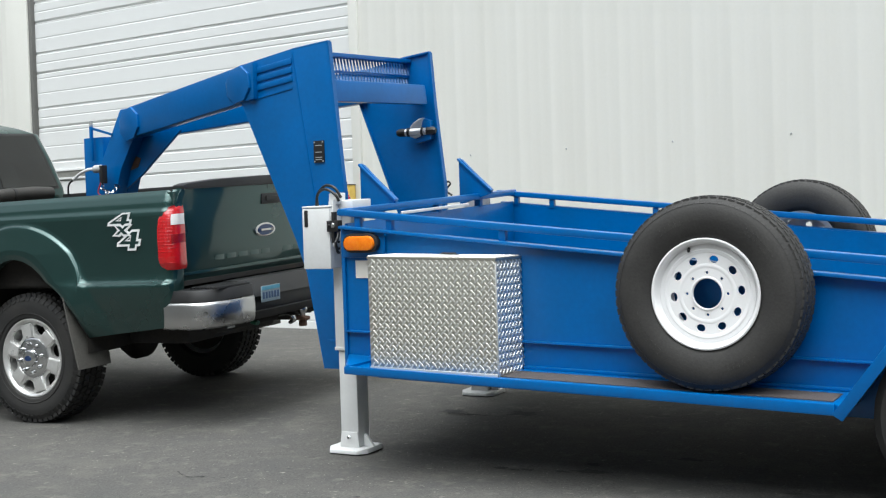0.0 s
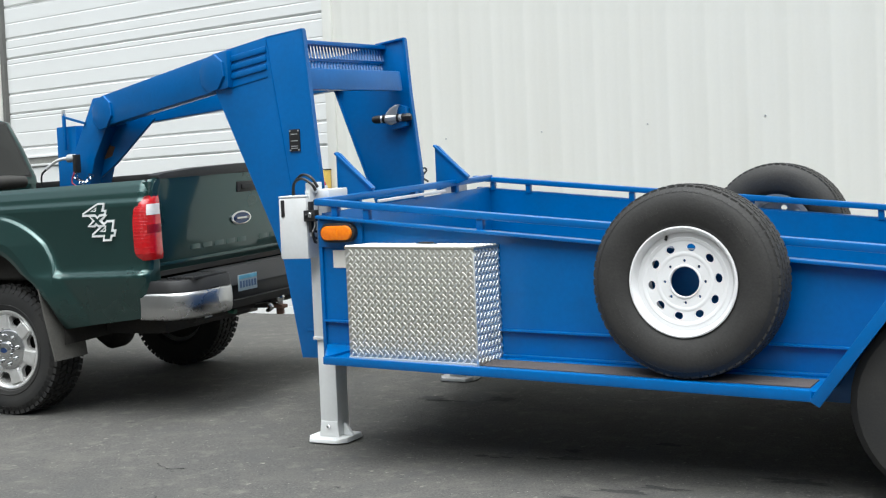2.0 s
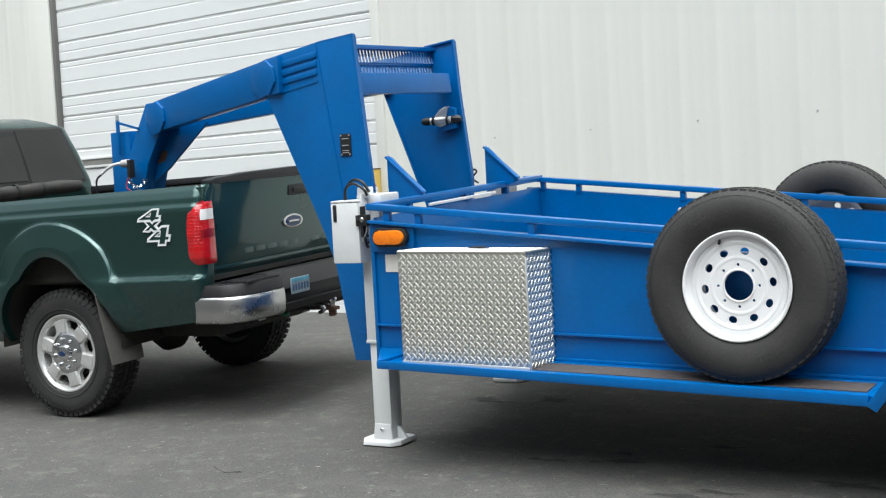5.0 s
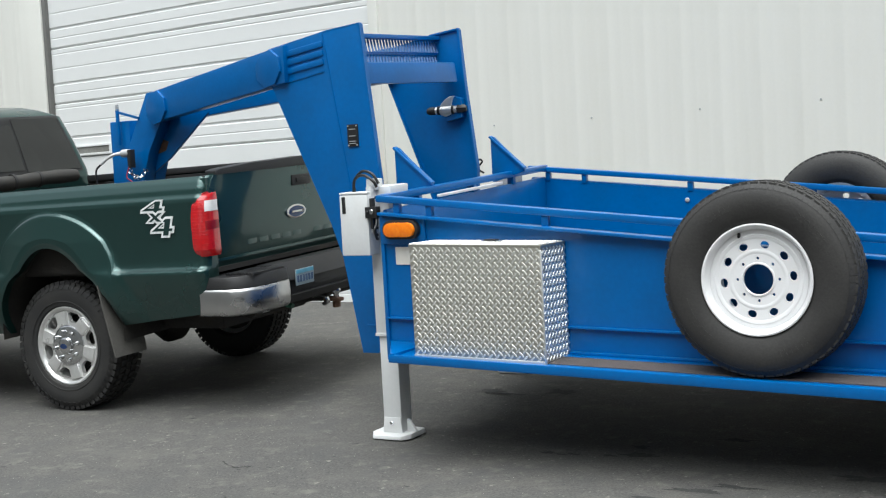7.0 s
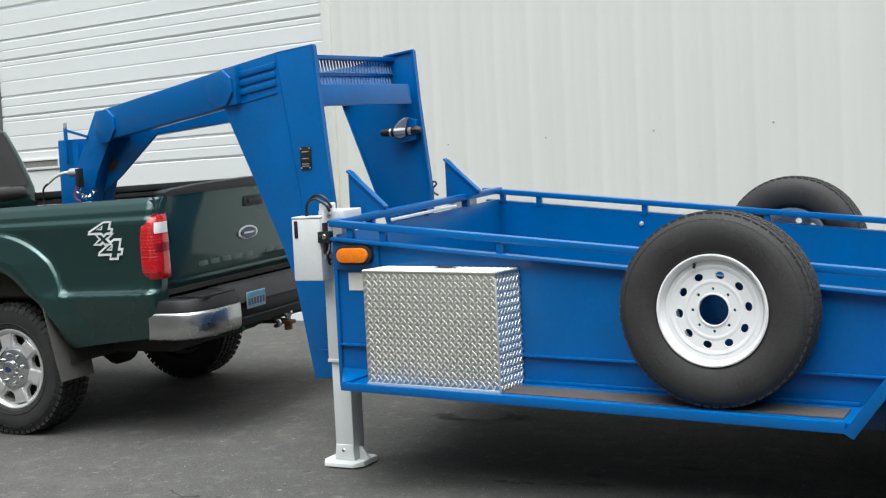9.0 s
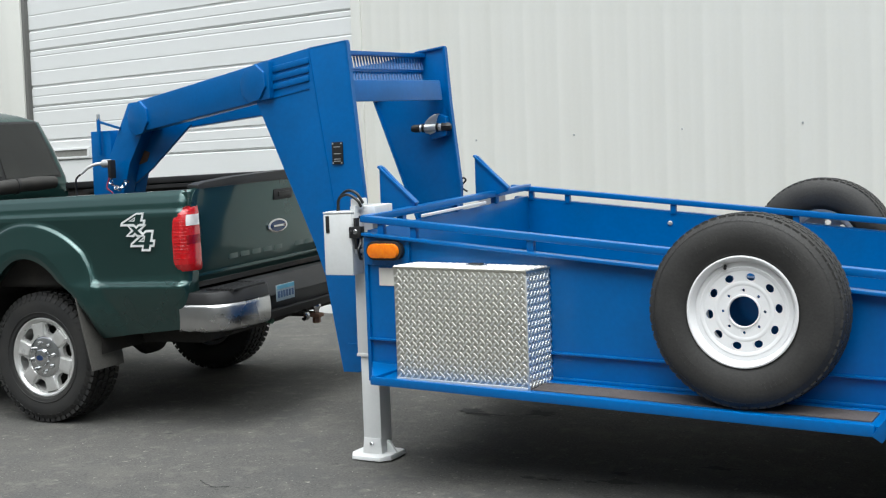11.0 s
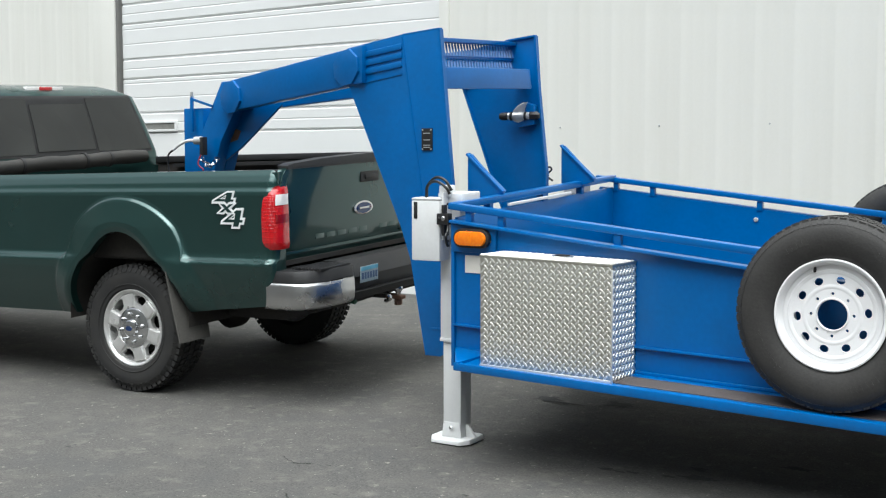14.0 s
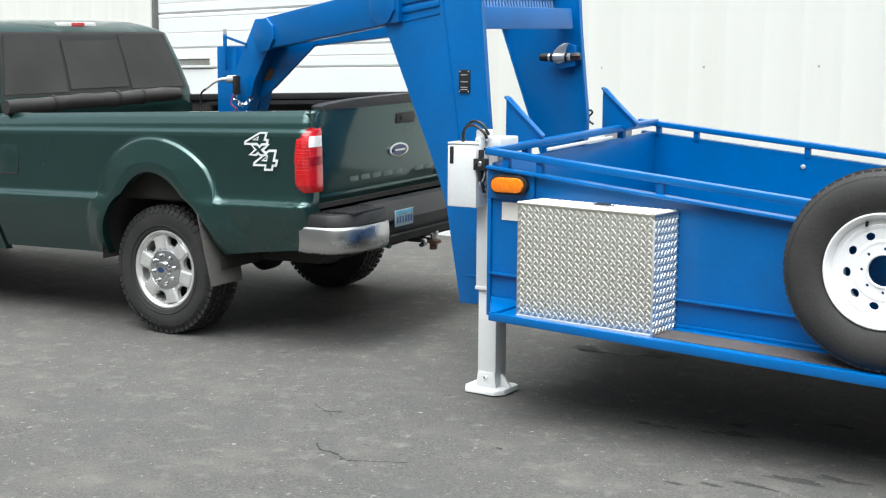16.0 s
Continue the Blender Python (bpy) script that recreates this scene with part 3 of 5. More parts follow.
MID = 1.16
POST = [(-0.76, 2.262), (-0.352, 2.327), (-0.13, 2.338), (-0.1, 1.99), (-0.075, 1.72), (-0.052, 1.46), (-0.09, 0.9), (-0.115, 0.485), (-0.213, 0.485), (-0.312, 1.035), (-0.376, 1.217), (-0.752, 2.065)]
for s in (-1, 1):
    y = MID + s * 0.61
    def post_x(x, z):
        """The far post is narrower towards its head."""
        return x if s < 0 else -0.3 + (x + 0.3) * float(np.interp(z, [0.9, 1.9], [1.0, 0.86]))
    web = npart("post", prism([(post_x(x, z), z) for x, z in POST], y - 0.01, y + 0.01), bevel=0.003)
    # rear and front flanges
    edge = [(-0.13, 2.338), (-0.1, 1.99), (-0.052, 1.46), (-0.115, 0.495)]
    yf = y + 0.008 if s < 0 else y - 0.008
    for p, q in zip(edge, edge[1:]):
        npart("post_flange", bar((post_x(*p) + 0.006, yf, p[1]), (post_x(*q) + 0.006, yf, q[1]), 0.035, 0.014), parent=web, bevel=0)
    front = [(-0.752, 2.065), (-0.376, 1.217), (-0.312, 1.035), (-0.213, 0.485)]
    for p, q in zip(front, front[1:]):
        npart("post_flange", bar((post_x(*p), yf, p[1]), (post_x(*q), yf, q[1]), 0.035, 0.012), parent=web, bevel=0)
    npart("post_cap", bar((post_x(-0.365, 2.32), yf, 2.32), (post_x(-0.122, 2.34), yf, 2.341), 0.037, 0.012), parent=web, bevel=0.002)
    npart("weld_seam", bar((-0.37, y + s * 0.012, 2.31), (-0.2, y + s * 0.012, 1.15), 0.006, 0.008), parent=web, bevel=0)
    npart("weld_seam", bar((-0.7, y + s * 0.012, 2.05), (-0.37, y + s * 0.012, 2.1), 0.006, 0.01), parent=web, bevel=0)
    npart("seam", bar((-0.18, y + s * 0.012, 0.645), (-0.07, y + s * 0.012, 0.645), 0.006, 0.01), parent=web, bevel=0)
    # ribbed length between post and arm
    for z in (2.115, 2.165, 2.215):
        npart("rib", bar((-0.66, y + s * 0.009, z), (-0.37, y + s * 0.009, z + 0.04), 0.024, 0.036), parent=web, bevel=0.01)
    # arm: splays from the post to the coupler
    a0, a1 = (-0.62, y), (-2.06, MID + s * 0.12)
    def arm_pt(f, z, off=0.0):
        return (a0[0] + (a1[0] - a0[0]) * f, a0[1] + (a1[1] - a0[1]) * f + off, z)
    t = 0.055
    arm = npart("arm", hexa([arm_pt(0, 2.055, -t), arm_pt(0, 2.055, t), arm_pt(0, 2.275, t), arm_pt(0, 2.275, -t)],
                            [arm_pt(1, 1.915, -t), arm_pt(1, 1.915, t), arm_pt(1, 2.125, t), arm_pt(1, 2.125, -t)]), bevel=0.012)
    # octagonal cover plates at both bends
    out = t + 0.008
    for f, z, r in ((0.1, 2.15, 0.112), (0.985, 2.01, 0.115)):
        cx, cy, _ = arm_pt(f, 0, s * out)
        bm = prism([(r * 1.25 * math.cos(a) * 0.92, r * math.sin(a)) for a in np.linspace(radians(22.5), radians(382.5), 8, endpoint=False)], -0.009, 0.009)
        turn = math.atan2((a1[1] - a0[1]), (a1[0] - a0[0])) + math.pi
        npart("cover_plate", moved(bm, Matrix.Translation((cx, cy, z)) @ Matrix.Rotation(turn, 4, "Z") @ Matrix.Rotation(radians(-8), 4, "Y")), parent=arm, bevel=0.004)
    # lower leg of the arm, bending down to the coupler
    ym = MID + s * 0.058
    npart("arm_leg", prism([(-2.19, 2.12), (-2.385, 1.76), (-2.38, 1.5), (-2.27, 1.5), (-2.2, 1.71), (-2.07, 1.925), (-1.98, 1.93), (-2.0, 2.13)], ym - t, ym + t), bevel=0.008)
npart("web_plate", prism([(-2.19, 1.945), (-1.74, 1.95), (-2.1, 1.665), (-2.375, 1.5)], MID - 0.012, MID + 0.012), bevel=0.002)
npart("grease_patch", prism([(-2.2, 1.7), (-2.13, 1.72), (-2.1, 1.78), (-2.16, 1.8), (-2.21, 1.76)], MID - 0.0145, MID - 0.012), BRASS, "rusty smear", bevel=0)
CX = -2.465
coupler = npart("coupler_tube", block(CX - 0.09, CX + 0.09, MID - 0.1, MID + 0.1, 1.27, 1.945), bevel=0.006)
npart("coupler_head", moved(lathe([(0.001, -0.1), (0.085, -0.1), (0.095, -0.08), (0.095, 0.1), (0.001, 0.1)], 24), Matrix.Translation((CX, MID, 1.24)) @ Matrix.Rotation(radians(90), 4, "X")), parent=coupler, bevel=0)
npart("upright_bracket", block(CX + 0.005, CX + 0.025, MID - 0.14, MID - 0.12, 1.78, 2.03), parent=coupler, bevel=0.002)
npart("stay", bar((CX + 0.015, MID - 0.13, 2.01), (CX + 0.2, MID - 0.12, 1.955), 0.012, 0.016), parent=coupler, bevel=0)
npart("pin", tube([(CX + 0.015, MID - 0.13, 2.02), (CX + 0.015, MID - 0.13, 2.06)], 0.012, 8), JACK_GREY, "steel pin", coupler, 0)
latch = npart("latch_handle", tube(curve([(-2.32, MID - 0.2, 1.722), (-2.41, MID - 0.21, 1.722), (-2.49, MID - 0.21, 1.7), (-2.56, MID - 0.21, 1.66)], 5), 0.011, 8), JACK_WHITE, "white latch handle", coupler, 0)
npart("latch_knob", moved(lathe([(0.001, -0.045), (0.022, -0.045), (0.028, -0.03), (0.028, 0.03), (0.001, 0.03)], 14), Matrix.Translation((-2.33, MID - 0.2, 1.722)) @ Matrix.Rotation(radians(90), 4, "Z")), JACK_GREY, "pale latch body", latch, 0)
npart("lock_block", block(-2.3, -2.275, MID - 0.225, MID - 0.17, 1.62, 1.745), PLASTIC, "black lock", coupler)
npart("safety_cable", tube(curve([(-2.56, MID - 0.21, 1.66), (-2.6, MID - 0.22, 1.62), (-2.6, MID - 0.22, 1.53), (-2.56, MID - 0.22, 1.44), (-2.55, MID - 0.22, 1.38)], 5), 0.007, 6), CABLE, "thin dark cable", coupler, 0)
npart("cord", tube(curve([(-2.29, MID - 0.22, 1.63), (-2.3, MID - 0.24, 1.56), (-2.26, MID - 0.23, 1.52), (-2.31, MID - 0.24, 1.48), (-2.37, MID - 0.22, 1.42)], 5), 0.0055, 6), CHAIN_RED, "red coiled cord", coupler, 0)
for k in range(7):
    a = k / 6
    link = moved(lathe([(0.017, -0.004), (0.021, 0.0), (0.017, 0.004), (0.013, 0.0)], 10), Matrix.Translation((-2.3 + 0.14 * a, MID - 0.2, 1.6 - 0.05 * math.sin(a * 3.1))) @ Matrix.Rotation(1.2 * k, 4, "X"))
    npart("chain_link", link, CHROME, "bright chain link", coupler, 0)
# cross beam and expanded-metal panel between the posts
npart("cross_beam", hexa([(-0.25, MID - 0.6, 2.01), (-0.135, MID - 0.6, 2.005), (-0.135, MID + 0.53, 2.005), (-0.25, MID + 0.6, 2.01)],
                         [(-0.26, MID - 0.6, 2.135), (-0.15, MID - 0.6, 2.13), (-0.15, MID + 0.53, 2.13), (-0.26, MID + 0.6, 2.135)]), bevel=0.008)
npart("head_rail", block(-0.355, -0.285, MID - 0.6, MID + 0.6, 2.285, 2.31))


def expanded_metal():
    """Slanting strands in two tiers, like a stretched sheet."""
    bm = bmesh.new()
    for tier, (za, zb) in enumerate(((2.13, 2.205), (2.205, 2.285))):
        n = 34
        for k in range(n):
            y = MID - 0.6 + 1.2 * (k + 0.5 * tier) / n
            bar((-0.3, y, za), (-0.33, min(y + 0.024, MID + 0.6), zb), 0.011, 0.006, bm)
    bar((-0.315, MID - 0.6, 2.2), (-0.315, MID + 0.6, 2.2), 0.014, 0.014, bm)
    return bm


tagged(npart("mesh_panel", expanded_metal(), label="blue expanded metal panel", bevel=0), kind="stuff")
# pin with its tab on the far post's inner face
pin = npart("hinge_pin", tube([(-0.3, MID + 0.52, 1.835), (-0.16, MID + 0.55, 1.835)], 0.024, 16), SILVER, "bright steel shackle pin", bevel=0)
npart("pin_cap", tube([(-0.355, MID + 0.508, 1.835), (-0.335, MID + 0.512, 1.835), (-0.3, MID + 0.52, 1.835)], [0.018, 0.026, 0.026], 12), PLASTIC, "black pin head", pin, 0)
npart("pin_nut", tube([(-0.16, MID + 0.55, 1.835), (-0.115, MID + 0.56, 1.835), (-0.1, MID + 0.563, 1.835)], [0.028, 0.028, 0.018], 6), PLASTIC, "black nut", pin, 0)
npart("shackle_bow", prism([(-0.288, 1.83), (-0.282, 1.855), (-0.268, 1.878), (-0.24, 1.903), (-0.205, 1.92), (-0.172, 1.922), (-0.185, 1.9), (-0.194, 1.87), (-0.196, 1.84), (-0.2, 1.805), (-0.24, 1.792), (-0.278, 1.805)], MID + 0.532, MID + 0.562), SILVER, "bright steel shackle bow", pin, 0.008, 60)
for x, dy in ((-0.275, 0.517), (-0.185, 0.54)):
    npart("pin_band", moved(lathe([(0.02, -0.007), (0.027, -0.007), (0.029, 0), (0.027, 0.007), (0.02, 0.007)], 20), Matrix.Translation((x, MID + dy, 1.835)) @ Matrix.Rotation(radians(100), 4, "Z")), PLASTIC, "black rubber band on the pin", pin, 0, 60)
npart("lifting_lug", prism([(-0.24, 1.76), (-0.13, 1.78), (-0.13, 1.9), (-0.19, 1.92), (-0.24, 1.88)], MID + 0.545, MID + 0.6), parent=pin, bevel=0.004)
# rating plate on the near post
plate = npart("rating_plate", block(-0.235, -0.165, MID - 0.628, MID - 0.62, 1.66, 1.785), PLASTIC, "small black and silver rating plate", bevel=0.001)
for x in (-0.228, -0.172):
    for z in (1.668, 1.777):
        npart("rivet", block(x - 0.004, x + 0.004, MID - 0.6305, MID - 0.6285, z - 0.004, z + 0.004), JACK_GREY, "silver rivet", plate, 0)
for z in (1.758, 1.72, 1.69, 1.678):
    npart("print_bar", block(-0.222, -0.178, MID - 0.6305, MID - 0.6285, z - 0.0022, z + 0.0022), JACK_GREY, "silver line of print", plate, 0)


# ---- landing jacks with their gear boxes ----
def landing_jack(near):
    STAND.append(jack_place)
    jack = root("landing_jack", "white painted steel landing jack, extended to the asphalt" if near else "grey-white landing jack behind the trailer nose", "jack", (0, 0, 0), "landing jacks")
    x0, x1, y0, y1 = -0.05, 0.068, 0.49, 0.6
    m = JACK_WHITE if near else JACK_GREY
    part("inner_tube", block(x0 + 0.006, x1 - 0.006, y0 + 0.006, y1 - 0.006, 0.03, 0.75), m, jack, bevel=0.006)
    sleeve = part("sleeve", block(x0 - 0.004, x1 + 0.0, y0 - 0.004, y1 + 0.004, 0.615, 1.5), m, jack, bevel=0.006)
    part("sleeve_rim", block(x0 - 0.007, x1 + 0.003, y0 - 0.007, y1 + 0.007, 0.612, 0.632), m, sleeve, bevel=0.003)
    bm = bmesh.new()
    pts = [(-0.135, -0.06), (-0.1, -0.11), (0.09, -0.11), (0.135, -0.06), (0.135, 0.09), (0.09, 0.13), (-0.1, 0.13), (-0.135, 0.09)]
    low = [bm.verts.new((x * 0.88 + 0.005, 0.54 + y * 0.88, 0.004)) for x, y in pts]
    high = [bm.verts.new((x * 0.85 + 0.005, 0.54 + y * 0.85, 0.03 if abs(y) < 0.1 else 0.022)) for x, y in pts]
    bm.faces.new(low), bm.faces.new(high)
    for i in range(8):
        bm.faces.new((low[i], low[(i + 1) % 8], high[(i + 1) % 8], high[i]))
    foot = part("foot_plate", bm, m, jack, bevel=0.004)
    part("foot_ear", prism([(x0, 0.028), (x1, 0.028), (x1 - 0.01, 0.12), (x0 + 0.01, 0.12)], y0 + 0.002, y0 + 0.012), m, foot, bevel=0.002)
    part("foot_ear", prism([(x1 - 0.004, 0.028), (x1 + 0.055, 0.028), (x1 + 0.006, 0.1), (x1 - 0.004, 0.1)], y1 - 0.06, y1 - 0.045), m, foot, bevel=0.002)
    bolt(0.008, y0 - 0.002, 0.088, 0.012, foot, CHROME)
    if near:
        part("head_block", block(-0.05, 0.1, 0.46, 0.62, 1.44, 1.5), m, jack, bevel=0.006)
        part("head_cap", block(-0.03, 0.03, 0.44, 0.5, 1.48, 1.545), m, jack, bevel=0.005)
    part("mount_arm", block(0.02, 0.09, 0.5, 0.56, 1.25, 1.33), BLUE, jack, "blue mounting arm", bevel=0.003)
    part("mount_arm", block(0.02, 0.09, 0.5, 0.56, 0.8, 0.88), BLUE, jack, "blue mounting arm", bevel=0.003)
    STAND.pop()
    return jack


landing_jack(True)
far_jack = landing_jack(False)
far_jack.matrix_world = Matrix.Translation((-0.14, 1.56, rise(1.56)))
GX = 0.08
STAND.append(box_place)
gear = root("control_box", "white steel control box hung on the landing jack", "control box", (0.14, 0.05, 0.937))
part("case", block(GX - 0.262, GX - 0.052, 0.385, 0.487, 1.095, 1.455), JACK_WHITE, gear, bevel=0.01)
part("lid", block(GX - 0.262, GX - 0.052, 0.385, 0.487, 1.457, 1.468), JACK_WHITE, gear, bevel=0.004)
part("slot", block(GX - 0.242, GX - 0.216, 0.3805, 0.39, 1.345, 1.445), PLASTIC, gear, "black recessed slot", bevel=0.006)
part("side_plate", block(GX - 0.052, GX - 0.042, 0.41, 0.485, 1.22, 1.5), JACK_WHITE, gear, bevel=0.002)
clamp = part("clamp", block(GX - 0.062, GX + 0.022, 0.37, 0.41, 1.315, 1.38), PLASTIC, gear, "black clamp plate", bevel=0.003)
part("clamp_strip", block(GX - 0.03, GX - 0.012, 0.376, 0.408, 1.25, 1.43), PLASTIC, clamp, bevel=0.002)
bolt(GX - 0.012, 0.368, 1.352, 0.016, clamp, CHROME)
bolt(GX - 0.045, 0.368, 1.35, 0.01, clamp, PLASTIC)
for z in (1.43, 1.25, 1.21):
    bolt(GX - 0.04, 0.45, z, 0.008, gear, PLASTIC, axis="x")
for dx, dy, pts in ((0.0, 0.0, ((-0.2, 0.46, 1.46), (-0.2, 0.46, 1.53), (-0.13, 0.45, 1.585), (-0.05, 0.44, 1.57), (-0.01, 0.45, 1.51))),
                    (0.0, 0.0, ((-0.185, 0.43, 1.46), (-0.17, 0.43, 1.54), (-0.1, 0.42, 1.565), (-0.03, 0.42, 1.53), (-0.01, 0.43, 1.49))),
                    (0.0, -0.03, ((0.01, 0.42, 1.33), (0.02, 0.4, 1.28), (0.028, 0.37, 1.25), (0.015, 0.4, 1.2), (0.0, 0.43, 1.19)))):
    part("hose", tube(curve([(GX + x + dx, y + dy, z) for x, y, z in pts], 6), 0.0085, 8), CABLE, gear, "black hose")
STAND.append(trailer_place)
tagged(part("hose_loop", tube(curve([(0.15, 1.5, 1.42), (0.135, 1.49, 1.48), (0.15, 1.48, 1.52), (0.175, 1.47, 1.535), (0.19, 1.47, 1.52), (0.16, 1.48, 1.495), (0.15, 1.49, 1.475), (0.185, 1.5, 1.45)], 6), 0.006, 8), CABLE, label="black hose loop beside the far gusset"), category="hose")
STAND.pop()
STAND.pop()


# ---- tread-plate tool box ----
def lugs(n_u, n_v, w, h, put, H=0.0018, top=0.82):
    """Raised lugs, leaning left and right by turns, on a face of that size; top: how much of a lug is flat on top."""
    verts, faces = [], []
    L, B = 0.0174, 0.0043
    outline = ((-1, 0), (-0.6, -1), (0.6, -1), (1, 0), (0.6, 1), (-0.6, 1))
    for i in range(n_u):
        for j in range(n_v):
            for k in (0, 1):
                u, v = (i + 0.25 + 0.5 * k) * w / n_u, (j + 0.25 + 0.5 * k) * h / n_v
                a = radians(-45 if k else 45)
                c, s = math.cos(a), math.sin(a)
                base = len(verts)
                for f, dh in ((1.0, 0.0), (top, H)):
                    for p, q in outline:
                        du, dv = p * L * (f if f == 1.0 else 0.85), q * B * f
                        verts.append(put(u + c * du - s * dv, v + s * du + c * dv, dh))
                faces += [tuple(base + q for q in (m, (m + 1) % 6, 6 + (m + 1) % 6, 6 + m)) for m in range(6)]
                faces.append(tuple(base + q for q in range(6, 12)))
    bm = bmesh.new()
    vs = [bm.verts.new(v) for v in verts]
    for f in faces:
        bm.faces.new([vs[i] for i in f])
    return bm


BX0, BX1, BY, BZ0, BZ1 = 0.632, 1.306, -0.238, 0.485, 1.001


def tool_place(p):
    """The tool box stands on the platform, which falls to the rear."""
    return Vector((p.x, p.y, p.z - 0.022 * (p.x - BX0)))


STAND.append(tool_place)
tool = root("tool_box", "bright aluminium tread-plate tool box on the side platform", "tool box", ((BX0 + BX1) / 2, BY / 2, BZ0))
part("case", block(BX0, BX1, BY, -0.004, BZ0, BZ1), ALU, tool, bevel=0.004)
lid = part("lid", block(BX0 - 0.003, BX1 + 0.003, BY - 0.003, -0.003, BZ1 - 0.008, BZ1 + 0.005), ALU, tool, bevel=0.004)
part("hem", block(BX0 - 0.002, BX1 + 0.002, BY - 0.003, BY + 0.006, BZ0 - 0.002, BZ0 + 0.014), LUG, tool, bevel=0.002)
part("hem", block(BX1 - 0.006, BX1 + 0.003, BY - 0.003, BY + 0.006, BZ0, BZ1 - 0.02), LUG, tool, bevel=0.002)
W, H, D = BX1 - BX0, BZ1 - 0.01 - BZ0 - 0.014, -BY - 0.01
tagged(part("tread", lugs(19, 15, W - 0.01, H, lambda u, v, h: (BX0 + 0.005 + u, BY - h, BZ0 + 0.014 + v)), LUG, tool, "raised tread lugs", 30), kind="stuff")
tagged(part("tread", lugs(7, 15, D, H, lambda u, v, h: (BX1 + h, BY + 0.005 + u, BZ0 + 0.014 + v)), LUG, tool, "raised tread lugs", 30), kind="stuff")
tagged(part("tread", lugs(19, 7, W - 0.01, D, lambda u, v, h: (BX0 + 0.005 + u, BY + 0.005 + v, BZ1 + 0.005 + h), 0.004, 0.5), LUG, lid, "raised tread lugs", 30), kind="stuff")
latch = part("latch", moved(lathe([(0.0005, 0.0), (0.035, 0.0), (0.035, 0.006), (0.02, 0.008), (0.0005, 0.008)], 16), Matrix.Translation(((BX0 + BX1) / 2 + 0.03, -0.12, BZ1 + 0.008)) @ Matrix.Rotation(radians(90), 4, "X") @ Matrix.Diagonal((1.6, 1, 0.8, 1))), CHROME, lid, "flush paddle latch")
part("latch_paddle", block((BX0 + BX1) / 2, (BX0 + BX1) / 2 + 0.06, -0.14, -0.1, BZ1 + 0.014, BZ1 + 0.02), PLASTIC, latch, "dark paddle", bevel=0.002)


STAND.pop()


# ---- spare wheels ----
def spare_wheel(label):
    spare = root("spare_tyre_and_rim", label, "wheel", (0, 0, 0), "spare wheels on the trailer")
    R = 0.378
    tyre = part("tyre", lathe([(0.21, -0.085), (0.235, -0.1), (0.285, -0.112), (0.325, -0.11), (0.353, -0.098), (0.368, -0.084), (R, -0.06), (R + 0.002, 0), (R, 0.06), (0.368, 0.084), (0.353, 0.098), (0.325, 0.11), (0.285, 0.112), (0.235, 0.1), (0.21, 0.085)], 72), FRESH_RUBBER, spare, "black treaded tyre", 70)
    for r, y in ((0.25, -0.1025),):
        part("sidewall_ring", lathe([(r - 0.003, y), (r, y - 0.001), (r + 0.003, y), (r, y + 0.004)], 72), FRESH_RUBBER, tyre)
    bm = bmesh.new()
    n = 64
    for k in range(n):
        a = 2 * math.pi * k / n
        for row, (y, half) in enumerate(((-0.072, 0.012), (-0.036, 0.014), (0.0, 0.014), (0.036, 0.014), (0.072, 0.012))):
            aa = a + (row % 2) * math.pi / n
            r0, r1 = (R - 0.01, R + 0.004) if abs(y) < 0.05 else (R - 0.018, R - 0.001)
            d = 0.75 * math.pi / n
            lo = [(r0 * math.cos(aa + q), y + w, r0 * math.sin(aa + q)) for q, w in ((-d, -half), (d, -half), (d, half), (-d, half))]
            hi = [(r1 * math.cos(aa + q * 0.92), y + w * 0.9, r1 * math.sin(aa + q * 0.92)) for q, w in ((-d, -half), (d, -half), (d, half), (-d, half))]
            hexa(lo, hi, bm)
    for k in range(96):
        a, d = 2 * math.pi * k / 96, 0.72 * math.pi / 96
        lo = [(r * math.cos(a + q), y, r * math.sin(a + q)) for r, y, q in ((0.35, -0.094, -d), (0.374, -0.07, -d), (0.374, -0.07, d), (0.35, -0.094, d))]
        hi = [(r * math.cos(a + q), y, r * math.sin(a + q)) for r, y, q in ((0.351, -0.101, -d), (0.377, -0.0755, -d), (0.377, -0.0755, d), (0.351, -0.101, d))]
        hexa(lo, hi, bm)
    tagged(part("tread", bm, FRESH_RUBBER, tyre), kind="stuff")
    for a0, count in ((0.5, 7), (1.9, 5), (3.4, 9), (5.0, 6)):
        for k in range(count):
            a = a0 + 0.075 * k
            lo = [(r * math.cos(a + q), -0.108, r * math.sin(a + q)) for r, q in ((0.282, -0.022), (0.305, -0.022), (0.305, 0.022), (0.282, 0.022))]
            hi = [(x, -0.1122, z) for x, y, z in lo]
            part("moulded_mark", hexa(lo, hi), FRESH_RUBBER, tyre, "raised mark on the sidewall")
    rim = part("rim", lathe([(0.211, -0.086), (0.2175, -0.092), (0.2175, -0.099), (0.212, -0.101), (0.206, -0.097), (0.202, -0.082), (0.196, -0.074), (0.19, -0.058), (0.182, -0.045), (0.178, -0.02), (0.178, 0.05), (0.2, 0.08), (0.216, 0.086)], 72), RIM_WHITE, spare, "white steel rim")
    holes = [ring2(0.136 * math.cos(a), 0.136 * math.sin(a), 0.0145, 0.018, 14, a) for a in np.linspace(0.1, 2 * math.pi + 0.1, 10, endpoint=False)]
    holes += [ring2(0.082 * math.cos(a), 0.082 * math.sin(a), 0.0062, n=8) for a in np.linspace(0, 2 * math.pi, 8, endpoint=False)]
    holes.append(ring2(0, 0, 0.058, n=32))
